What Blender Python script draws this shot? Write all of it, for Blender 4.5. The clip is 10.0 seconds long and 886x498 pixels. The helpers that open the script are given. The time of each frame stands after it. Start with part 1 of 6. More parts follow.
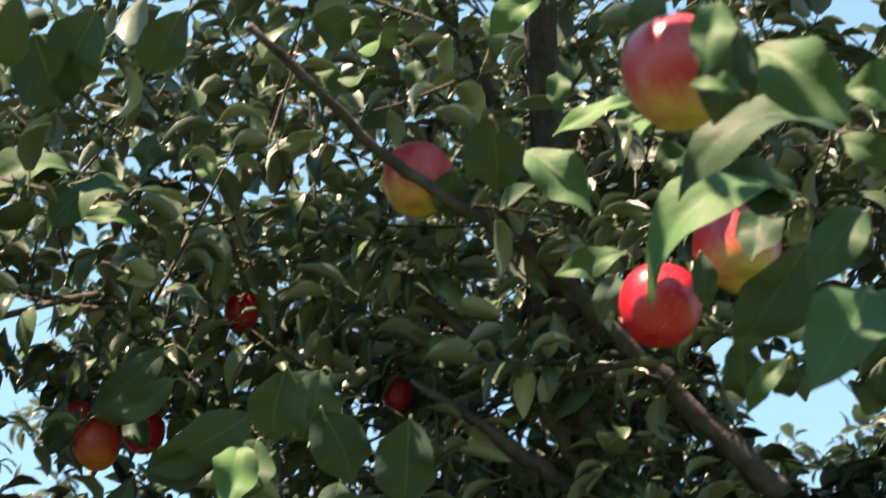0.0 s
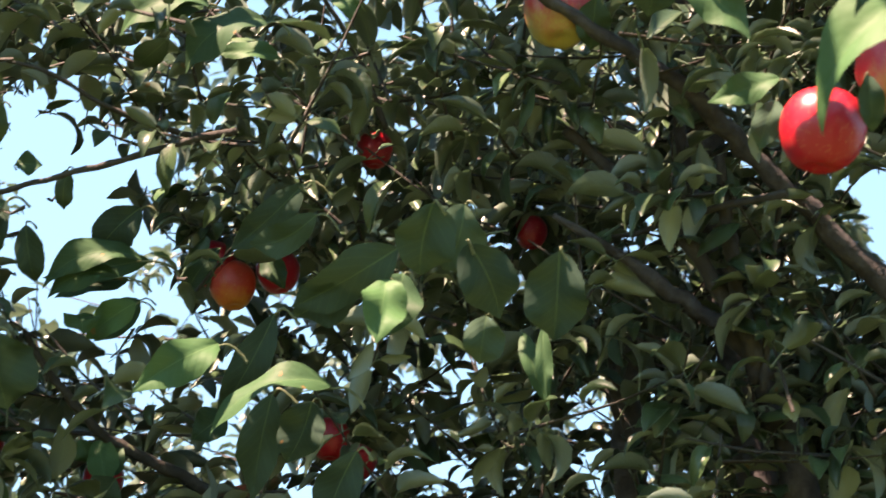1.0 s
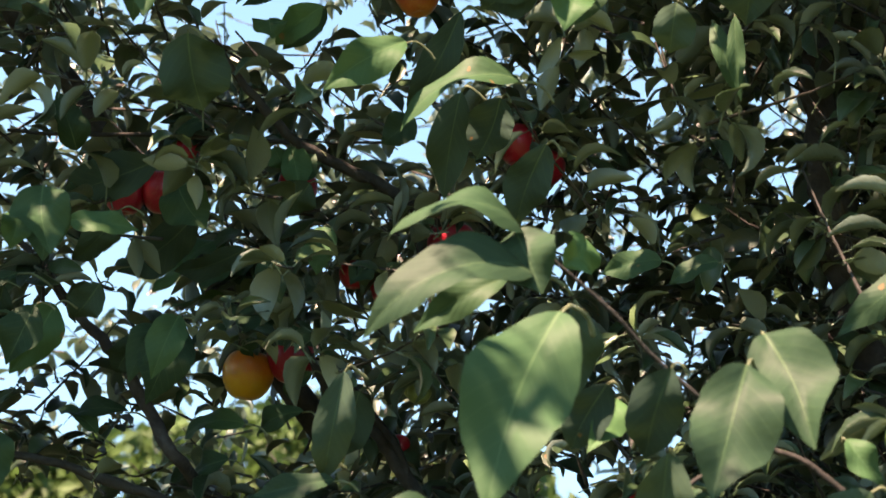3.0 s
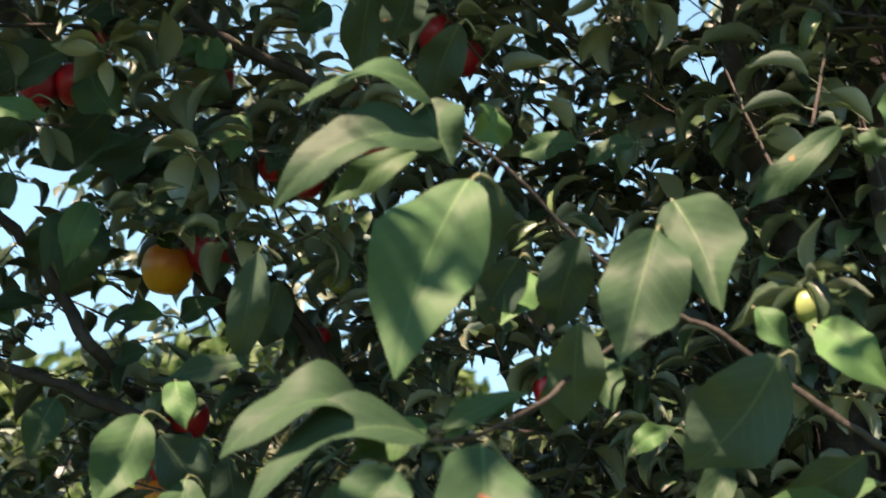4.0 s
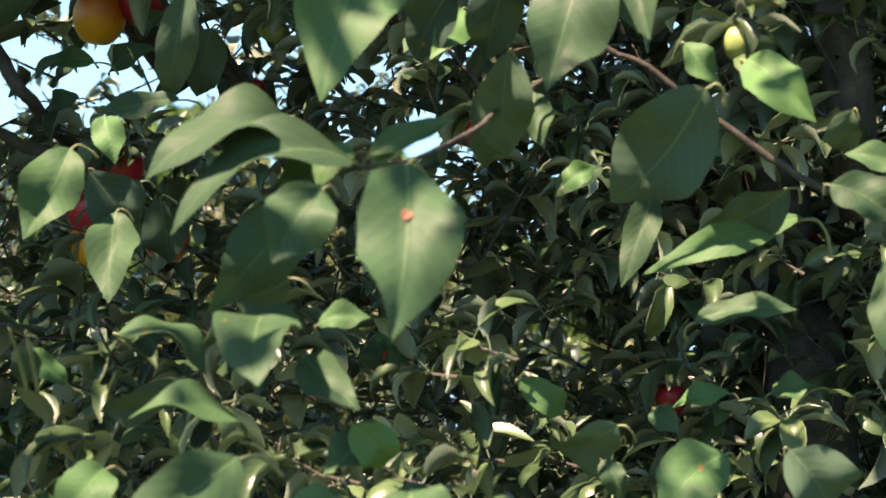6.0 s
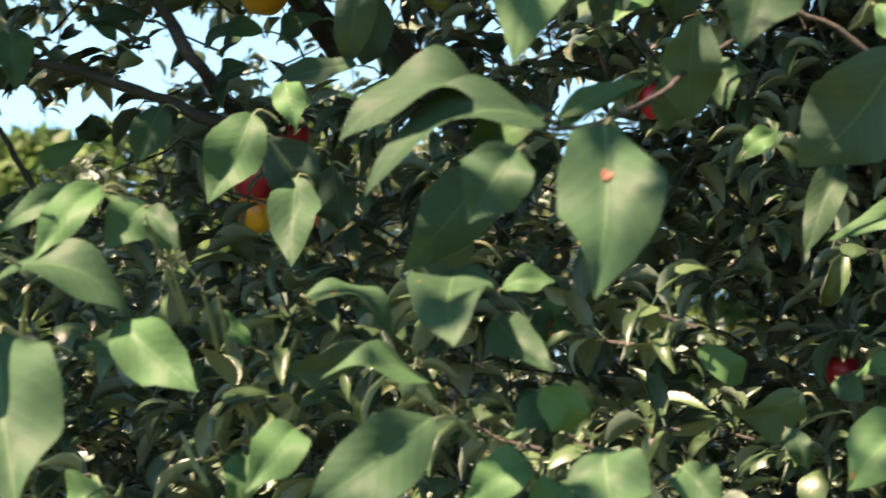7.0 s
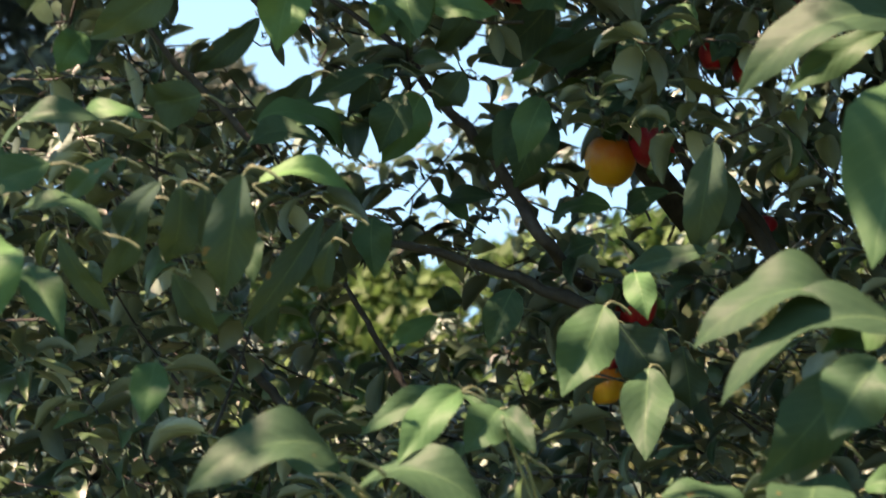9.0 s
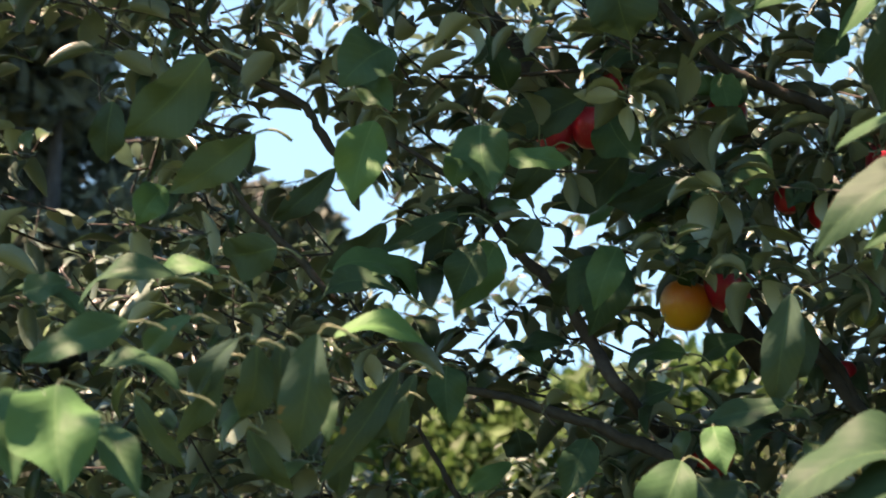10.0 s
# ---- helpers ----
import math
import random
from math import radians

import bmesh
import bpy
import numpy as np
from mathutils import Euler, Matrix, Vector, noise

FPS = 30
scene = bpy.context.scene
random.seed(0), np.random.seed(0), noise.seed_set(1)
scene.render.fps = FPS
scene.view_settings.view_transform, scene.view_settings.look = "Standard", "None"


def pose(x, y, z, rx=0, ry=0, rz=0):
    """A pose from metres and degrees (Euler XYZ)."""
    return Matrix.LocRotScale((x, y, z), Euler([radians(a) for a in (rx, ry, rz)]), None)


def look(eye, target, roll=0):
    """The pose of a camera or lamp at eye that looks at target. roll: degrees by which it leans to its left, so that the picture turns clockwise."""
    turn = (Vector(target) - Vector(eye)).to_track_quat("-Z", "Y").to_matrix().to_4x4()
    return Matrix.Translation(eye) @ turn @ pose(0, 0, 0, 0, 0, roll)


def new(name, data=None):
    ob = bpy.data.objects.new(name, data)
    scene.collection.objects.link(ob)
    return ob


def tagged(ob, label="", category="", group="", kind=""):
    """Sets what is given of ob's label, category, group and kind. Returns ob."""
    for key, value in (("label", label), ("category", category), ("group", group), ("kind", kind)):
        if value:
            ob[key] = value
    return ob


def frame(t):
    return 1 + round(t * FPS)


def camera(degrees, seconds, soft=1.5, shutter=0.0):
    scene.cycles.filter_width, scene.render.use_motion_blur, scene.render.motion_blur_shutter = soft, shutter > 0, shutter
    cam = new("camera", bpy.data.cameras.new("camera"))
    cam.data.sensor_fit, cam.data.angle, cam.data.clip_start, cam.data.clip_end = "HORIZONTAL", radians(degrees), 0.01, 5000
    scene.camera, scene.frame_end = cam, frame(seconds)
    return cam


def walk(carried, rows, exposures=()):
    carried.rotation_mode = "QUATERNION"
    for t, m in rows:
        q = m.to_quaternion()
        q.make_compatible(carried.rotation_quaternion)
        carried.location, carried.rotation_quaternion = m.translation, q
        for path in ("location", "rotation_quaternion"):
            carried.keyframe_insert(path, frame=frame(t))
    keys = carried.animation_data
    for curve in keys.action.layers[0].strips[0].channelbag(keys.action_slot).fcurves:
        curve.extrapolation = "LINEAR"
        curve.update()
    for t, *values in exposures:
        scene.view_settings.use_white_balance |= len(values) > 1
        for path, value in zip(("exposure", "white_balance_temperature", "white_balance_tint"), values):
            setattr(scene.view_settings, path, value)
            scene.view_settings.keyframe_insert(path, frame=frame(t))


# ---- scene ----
LENS = 30.0
cam = camera(LENS, 10.0, soft=1.5, shutter=0.3)
EYE = 1.62
# focus on the fruit; nearer leaves and the far trees go a little soft
cam.data.dof.use_dof = True
cam.data.dof.focus_distance, cam.data.dof.aperture_fstop = 2.25, 8.0


def aim(x, y, z, yaw, pitch, roll):
    """A camera's pose: yaw to the left of +y, pitch up, in degrees."""
    a, b = radians(yaw), radians(pitch)
    eye = Vector((x, y, z + EYE))
    ahead = Vector((-math.sin(a) * math.cos(b), math.cos(a) * math.cos(b), math.sin(b)))
    return look(eye, eye + ahead, roll)


walk(cam, [
    (0, aim(0.0277, -0.1043, 0.1750, -4.831, 29.682, -1.540)),
    (0.5, aim(-0.0152, -0.0597, 0.1658, -3.232, 26.915, -1.148)),
    (1, aim(-0.0282, -0.0629, 0.1679, -1.108, 24.710, -0.388)),
    (1.5, aim(-0.0556, -0.0481, 0.1336, 1.319, 22.927, 0.173)),
    (2, aim(-0.0604, -0.0302, 0.1258, 3.739, 20.214, 1.023)),
    (2.5, aim(-0.0330, -0.0383, 0.1197, 5.386, 17.805, 1.150)),
    (2.7, aim(-0.0380, -0.0370, 0.1162, 5.730, 17.010, 0.973)),
    (3.8, aim(-0.0167, -0.0334, 0.0886, 4.059, 13.839, -0.230)),
    (4, aim(-0.0121, -0.0146, 0.0674, 3.328, 13.397, -0.458)),
    (4.5, aim(-0.0070, -0.0041, 0.0184, 0.775, 12.495, -0.998)),
    (5, aim(-0.0000, 0.0000, 0.0000, 0.003, 10.260, -1.522)),
    (5.2, aim(0.0057, -0.0022, 0.0084, 0.271, 9.153, -1.458)),
    (6.3, aim(0.0019, -0.0070, 0.0101, 1.734, 5.985, -0.231)),
    (6.5, aim(-0.0305, 0.0035, -0.0032, 1.920, 6.085, -0.443)),
    (7, aim(-0.0532, -0.0029, -0.0046, 5.779, 5.577, 0.348)),
    (7.5, aim(-0.0751, 0.0010, 0.0053, 7.299, 5.000, 0.641)),
    (8, aim(-0.0649, -0.0080, 0.0170, 9.612, 5.599, 0.183)),
    (8.5, aim(-0.0671, -0.0304, 0.0444, 13.331, 6.858, 0.580)),
    (9, aim(-0.0624, -0.0294, 0.0676, 17.607, 9.482, 1.138)),
    (9.5, aim(-0.0558, -0.0306, 0.0862, 18.490, 11.810, 1.380)),
    (10, aim(-0.0628, -0.0345, 0.0973, 20.309, 13.705, 1.627)),
], exposures=[(0.0, 2.56, 8700, 43), (1.0, 2.87, 8700, 48), (2.0, 2.84, 8700, 48), (2.7, 2.66, 8700, 48), (4.5, 2.41, 8700, 43), (6.5, 2.77, 8700, 43), (7.5, 2.63, 8700, 43), (9.0, 2.57, 8700, 48), (10.0, 2.58, 8700, 48)])

# ---- light ----
SUN_EL, SUN_AZ = 57.0, 227.0          # azimuth clockwise from +y
world = bpy.data.worlds.new("sky")
scene.world = world
world.use_nodes = True
wn = world.node_tree
sky = wn.nodes.new("ShaderNodeTexSky")
sky.sky_type = "NISHITA"
sky.sun_disc = False
sky.sun_elevation, sky.sun_rotation = radians(SUN_EL), radians(SUN_AZ)
sky.air_density, sky.dust_density, sky.ozone_density = 0.6, 0.0, 0.8
# a deep, clear sky down to the treetops
ways = wn.nodes.new("ShaderNodeTexCoord")
lift = wn.nodes.new("ShaderNodeVectorMath")
lift.operation = "ADD"
lift.inputs[1].default_value = (0, 0, 0.26)
unit = wn.nodes.new("ShaderNodeVectorMath")
unit.operation = "NORMALIZE"
wn.links.new(ways.outputs["Generated"], lift.inputs[0])
wn.links.new(lift.outputs[0], unit.inputs[0])
wn.links.new(unit.outputs[0], sky.inputs[0])
tone = wn.nodes.new("ShaderNodeMix")
tone.data_type, tone.blend_type = "RGBA", "MULTIPLY"
tone.inputs[0].default_value = 1.0
tone.inputs[7].default_value = (0.74, 1.38, 1.10, 1)
wn.links.new(sky.outputs[0], tone.inputs[6])
wn.links.new(tone.outputs[2], wn.nodes["Background"].inputs[0])
wn.nodes["Background"].inputs[1].default_value = 0.112
sun = new("sun", bpy.data.lights.new("sun", "SUN"))
sun.data.energy, sun.data.angle, sun.data.color = 4.6, radians(0.55), (1.0, 0.93, 0.80)
sa, se = radians(SUN_AZ), radians(SUN_EL)
sun_from = Vector((math.sin(sa) * math.cos(se), math.cos(sa) * math.cos(se), math.sin(se)))
sun.matrix_world = look(sun_from * 20, (0, 0, 0))


# ---- materials ----
class Nodes:
    """Short hand for a node material."""

    def __init__(self, name, rough=0.5, spec=0.5):
        self.mat = bpy.data.materials.new(name)
        self.mat.use_nodes = True
        self.tree = self.mat.node_tree
        self.bsdf = self.tree.nodes["Principled BSDF"]
        self.out = self.tree.nodes["Material Output"]
        self.bsdf.inputs["Roughness"].default_value = rough
        self.bsdf.inputs["Specular IOR Level"].default_value = spec

    def add(self, kind, **values):
        n = self.tree.nodes.new(kind)
        for k, v in values.items():
            n.inputs[k.replace("_", " ")].default_value = v
        return n

    def link(self, a, b):
        self.tree.links.new(a, b)

    def noise(self, coord, scale, detail=4.0, rough=0.6):
        n = self.add("ShaderNodeTexNoise", Scale=scale, Detail=detail, Roughness=rough)
        self.link(coord, n.inputs["Vector"])
        return n.outputs["Fac"]

    def ramp(self, fac, *stops):
        r = self.add("ShaderNodeValToRGB")
        e = r.color_ramp.elements
        while len(e) < len(stops):
            e.new(0.5)
        for slot, (p, c) in zip(e, stops):
            slot.position, slot.color = p, (*c, 1)
        self.link(fac, r.inputs[0])
        return r.outputs[0]

    def mix(self, fac, a, b, blend="MIX"):
        m = self.tree.nodes.new("ShaderNodeMix")
        m.data_type, m.blend_type = "RGBA", blend
        for v, s in ((fac, m.inputs[0]), (a, m.inputs[6]), (b, m.inputs[7])):
            if hasattr(v, "is_output"):
                self.link(v, s)
            else:
                s.default_value = v if s.type == "VALUE" else (*v, 1)
        return m.outputs[2]

    def math(self, op, a, b=0.0):
        m = self.tree.nodes.new("ShaderNodeMath")
        m.operation = op
        for v, s in ((a, m.inputs[0]), (b, m.inputs[1])):
            if hasattr(v, "is_output"):
                self.link(v, s)
            else:
                s.default_value = v
        return m.outputs[0]

    def bump(self, height, strength, distance=0.001):
        b = self.add("ShaderNodeBump", Strength=strength, Distance=distance)
        self.link(height, b.inputs["Height"])
        self.link(b.outputs[0], self.bsdf.inputs["Normal"])

    def colour(self, c):
        self.link(c, self.bsdf.inputs["Base Color"])


def leaf_material(name, islands, tones, gloss, spec, clear=0.05, down=None):
    """down: the tones of the woolly lower skin, where the leaf has one of its own (u past 1.5)."""
    m = Nodes(name, gloss, spec)
    if islands:
        rnd = m.add("ShaderNodeNewGeometry").outputs["Random Per Island"]
    else:
        rnd = m.add("ShaderNodeObjectInfo").outputs["Random"]
    uv = m.add("ShaderNodeUVMap").outputs[0]
    sep = m.add("ShaderNodeSeparateXYZ")
    m.link(uv, sep.inputs[0])
    u, v = sep.outputs[0], sep.outputs[1]
    geo = m.add("ShaderNodeNewGeometry").outputs["Position"]
    blade = m.ramp(rnd, *zip((0.0, 0.33, 0.66, 0.9, 1.0), tones))
    blade = m.mix(m.math("MULTIPLY", m.noise(geo, 60.0), 0.35), blade, (0.032, 0.080, 0.032))
    if down:
        under = m.math("GREATER_THAN", u, 1.5)
        u = m.math("SUBTRACT", u, m.math("MULTIPLY", under, 2.0))
        blade = m.mix(under, blade, m.ramp(rnd, *zip((0.0, 0.5, 1.0), down)))
    # the pale midrib and the side veins that leave it at a slant
    side = m.math("ABSOLUTE", m.math("SUBTRACT", u, 0.5))
    rib = m.math("LESS_THAN", side, m.math("SUBTRACT", 0.015, m.math("MULTIPLY", v, 0.013)))
    wave = m.math("SINE", m.math("MULTIPLY", m.math("SUBTRACT", v, m.math("MULTIPLY", side, 0.55)), 58.0))
    vein = m.math("MULTIPLY", m.math("GREATER_THAN", wave, 0.93), 0.05)
    blade = m.mix(m.math("MAXIMUM", m.math("MULTIPLY", rib, 0.28), vein), blade, (0.12, 0.21, 0.09))
    # a few rusty spots
    spots = m.math("GREATER_THAN", m.noise(geo, 42.0, 2.0, 0.4), 0.76)
    blade = m.mix(m.math("MULTIPLY", spots, 0.7), blade, (0.16, 0.085, 0.03))
    m.colour(blade)
    m.bump(m.math("ADD", m.math("MULTIPLY", wave, 0.22), m.math("ADD", m.math("MULTIPLY", m.noise(geo, 160.0), 1.4), m.math("MULTIPLY", m.noise(geo, 45.0, 2.0), 3.0))), 0.30, 0.0007)
    glow = m.add("ShaderNodeBsdfTranslucent")
    m.link(m.mix(0.55, blade, (0.042, 0.104, 0.034)), glow.inputs[0])
    both = m.add("ShaderNodeMixShader", Fac=clear)
    m.link(m.bsdf.outputs[0], both.inputs[1])
    m.link(glow.outputs[0], both.inputs[2])
    m.link(both.outputs[0], m.out.inputs[0])
    return m.mat


# blades: deep green above, paler and greyer where the downy undersides turn out
NEAR_TONES = ((0.012, 0.033, 0.018), (0.017, 0.047, 0.023), (0.024, 0.069, 0.028), (0.032, 0.094, 0.034), (0.048, 0.130, 0.042))
# down-turned blades: cool underside green, darkened to put their shade in the colour
SHADED_TONES = ((0.018, 0.036, 0.030), (0.022, 0.043, 0.034), (0.027, 0.053, 0.039), (0.034, 0.065, 0.045), (0.044, 0.080, 0.052))
CROWN_TONES = ((0.016, 0.034, 0.017), (0.023, 0.050, 0.022), (0.034, 0.070, 0.028), (0.049, 0.094, 0.037), (0.072, 0.125, 0.050))
CROWN_DOWN = ((0.041, 0.070, 0.049), (0.081, 0.122, 0.089), (0.200, 0.268, 0.204))
MAT_LEAF = leaf_material("apple_leaf", False, NEAR_TONES, 0.56, 0.10)
MAT_LEAF_SHADED = leaf_material("apple_leaf_shaded", False, SHADED_TONES, 0.75, 0.06, 0.03)
MAT_FOLIAGE = leaf_material("apple_foliage", True, CROWN_TONES, 0.38, 0.40, 0.2, CROWN_DOWN)
MAT_SPUR_LEAF = leaf_material("apple_spur_leaf", False, CROWN_TONES, 0.38, 0.40, 0.2, CROWN_DOWN)


def bark_material(name, dark, pale):
    m = Nodes(name, 0.85, 0.25)
    pos = m.add("ShaderNodeNewGeometry").outputs["Position"]
    n1, n2 = m.noise(pos, 38.0, 6.0), m.noise(pos, 160.0, 4.0)
    c = m.ramp(n1, (0.3, dark), (0.55, tuple((a + b) / 2 for a, b in zip(dark, pale))), (0.72, pale))
    c = m.mix(m.math("MULTIPLY", n2, 0.5), c, tuple(a * 0.6 for a in dark))
    m.colour(c)
    m.bump(m.math("ADD", n1, n2), 0.7, 0.004)
    return m.mat


MAT_BARK = bark_material("bark", (0.020, 0.018, 0.017), (0.092, 0.087, 0.082))
MAT_TWIG = bark_material("twig_bark", (0.025, 0.023, 0.019), (0.068, 0.064, 0.053))


def apple_material(name, blush, ground, cover):
    """cover: the share of the skin that is blushed."""
    m = Nodes(name, 0.31, 0.38)
    tc = m.add("ShaderNodeTexCoord").outputs["Object"]
    sep = m.add("ShaderNodeSeparateXYZ")
    m.link(tc, sep.inputs[0])
    big = m.noise(tc, 22.0, 3.0)
    stretch = m.add("ShaderNodeMapping", Scale=(260.0, 260.0, 25.0))
    m.link(tc, stretch.inputs[0])
    streak = m.noise(stretch.outputs[0], 1.0, 3.0)
    # blush is strongest on the upper, sunward shoulder
    lit = m.math("ADD", m.math("MULTIPLY", sep.outputs[2], 16.0), m.math("MULTIPLY", sep.outputs[1], -5.0))
    fac = m.math("ADD", m.math("ADD", lit, m.math("MULTIPLY", big, 1.1)), m.math("MULTIPLY", streak, 0.5))
    fac = m.math("ADD", fac, cover - 0.8)
    c = m.ramp(fac, (0.05, ground), (0.35, tuple(0.5 * a + 0.5 * b for a, b in zip(ground, blush))), (0.6, blush))
    dots = m.add("ShaderNodeTexVoronoi", Scale=260.0)
    m.link(tc, dots.inputs["Vector"])
    c = m.mix(m.math("MULTIPLY", m.math("LESS_THAN", dots.outputs["Distance"], 0.16), 0.35), c, (0.62, 0.42, 0.22))
    m.colour(c)
    m.bump(m.noise(tc, 300.0), 0.08, 0.0005)
    m.bsdf.inputs["Subsurface Weight"].default_value = 0.0
    return m.mat


MAT_APPLE = {
    "red": apple_material("apple_skin_red", (0.36, 0.010, 0.017), (0.38, 0.06, 0.022), 1.15),
    # crimson: red again but duller, the shade on covered fruit put into the skin
    "crimson": apple_material("apple_skin_shaded_red", (0.34, 0.012, 0.024), (0.34, 0.07, 0.03), 1.15),
    "half": apple_material("apple_skin_half_red", (0.36, 0.024, 0.030), (0.30, 0.245, 0.07), 0.72),
    "orange": apple_material("apple_skin_orange", (0.50, 0.045, 0.022), (0.56, 0.20, 0.035), 0.62),
    "yellow": apple_material("apple_skin_yellow", (0.62, 0.15, 0.016), (0.66, 0.30, 0.022), 0.22),
    "green": apple_material("apple_skin_green", (0.16, 0.22, 0.07), (0.15, 0.21, 0.07), 0.2),
}


def plain_material(name, a, b, scale, rough, bump=0.3):
    m = Nodes(name, rough, 0.3)
    pos = m.add("ShaderNodeNewGeometry").outputs["Position"]
    n1, n2 = m.noise(pos, scale, 5.0), m.noise(pos, scale * 0.11, 3.0)
    c = m.ramp(m.math("ADD", m.math("MULTIPLY", n1, 0.6), m.math("MULTIPLY", n2, 0.4)), (0.35, a), (0.65, b))
    m.colour(c)
    m.bump(n1, bump, 0.02)
    return m.mat


MAT_CALYX = plain_material("dry_calyx", (0.05, 0.035, 0.02), (0.12, 0.08, 0.045), 400.0, 0.9)
MAT_PETIOLE = plain_material("leaf_stalk", (0.06, 0.085, 0.04), (0.13, 0.15, 0.08), 90.0, 0.6, 0.1)
MAT_ROT = plain_material("leaf_rot", (0.11, 0.045, 0.026), (0.19, 0.075, 0.045), 300.0, 0.8)
MAT_GROUND = plain_material("orchard_grass_soil", (0.034, 0.058, 0.018), (0.062, 0.086, 0.030), 6.0, 0.95)


def far_leaf_material(name, a, b):
    m = Nodes(name, 0.6, 0.3)
    rnd = m.add("ShaderNodeNewGeometry").outputs["Random Per Island"]
    c = m.ramp(rnd, (0.1, a), (0.9, b))
    m.colour(c)
    glow = m.add("ShaderNodeBsdfTranslucent")
    m.link(c, glow.inputs[0])
    both = m.add("ShaderNodeMixShader", Fac=0.35)
    m.link(m.bsdf.outputs[0], both.inputs[1])
    m.link(glow.outputs[0], both.inputs[2])
    m.link(both.outputs[0], m.out.inputs[0])
    return m.mat


MAT_FAR_LIGHT = far_leaf_material("far_light_foliage", (0.036, 0.080, 0.020), (0.066, 0.134, 0.034))
MAT_FAR_DARK = far_leaf_material("far_dark_foliage", (0.042, 0.056, 0.042), (0.080, 0.100, 0.070))
MAT_FAR_MID = far_leaf_material("orchard_foliage", (0.035, 0.052, 0.020), (0.075, 0.095, 0.036))
MAT_GRASS = far_leaf_material("grass_blades", (0.05, 0.09, 0.024), (0.11, 0.15, 0.048))


# ---- mesh makers ----
def mesh_object(name, verts, faces, material, parent=None, label="", smooth=True, uvs=None):
    me = bpy.data.meshes.new(name)
    me.from_pydata(verts, [], faces)
    me.materials.append(material)
    if uvs is not None:
        layer = me.uv_layers.new(name="UVMap")
        loops = np.empty(len(me.loops), np.int32)
        me.loops.foreach_get("vertex_index", loops)
        layer.data.foreach_set("uv", np.asarray(uvs, np.float32)[loops].ravel())
    if smooth:
        me.polygons.foreach_set("use_smooth", np.ones(len(me.polygons), bool))
    me.update()
    ob = new(name, me)
    if parent:
        ob.parent = parent
    if label:
        ob["label"] = label
    return ob


def leaf_width(v):
    """Half the width of an apple leaf at v of its length: a full, rounded base and a drawn-out tip."""
    return 0.52 * math.sin(math.pi * v ** 0.84) ** 0.76 * (1 - 0.5 * max(0.0, (v - 0.62) / 0.38) ** 1.6)


def leaf_shape(rows, across, fold, curl, wave, seed=0, cup=0.0):
    """A leaf of length 1 along +y, half width 0.5 in x, face +z. curl bends the tip down, fold lifts the sides, cup rolls them under."""
    rng = np.random.RandomState(seed)
    ph, verts, uvs, faces = rng.uniform(0, 6.28, 3), [], [], []
    bend_y, bend_z, ang, v = 0.0, 0.0, curl * -0.35, 0.0
    lean, twist, lop = rng.uniform(-0.07, 0.07), rng.uniform(-0.5, 0.5), rng.uniform(-0.1, 0.1)
    for i in range(rows + 1):
        last, v = v, 0.55 * (0.5 - 0.5 * math.cos(math.pi * i / rows)) + 0.45 * i / rows
        w = leaf_width(v) if 0 < i < rows else 0.006
        if i:
            ang += curl * 1.35 * (v - last)
            bend_y += math.cos(ang) * (v - last)
            bend_z -= math.sin(ang) * (v - last)
        for j in range(across + 1):
            s = 2 * j / across - 1
            s *= 0.66 + 0.34 * s * s
            x = s * w * (1 + lop * s) + lean * math.sin(math.pi * v)
            z = fold * abs(s) * w - cup * s * s * w
            z += wave * 0.095 * math.sin(9 * v + ph[0] + (2.2 if s > 0 else 0)) * abs(s) * min(1.0, 2 * w)
            ripple = (0.010 * math.sin(31 * v + ph[1]) + rng.uniform(-0.012, 0.012)) * (abs(s) > 0.9) * min(1.0, 2 * w)
            x += ripple * (1 if s > 0 else -1)
            c, q = math.cos(twist * v), math.sin(twist * v)
            verts.append((x * c - z * q, bend_y, bend_z + x * q + z * c))
            uvs.append((0.5 + 0.5 * s * max(w * 2, 0.02), v))
    n = across + 1
    for i in range(rows):
        for j in range(across):
            a = i * n + j
            faces.append((a, a + 1, a + 1 + n, a + n))
    return np.array(verts), faces, np.array(uvs)


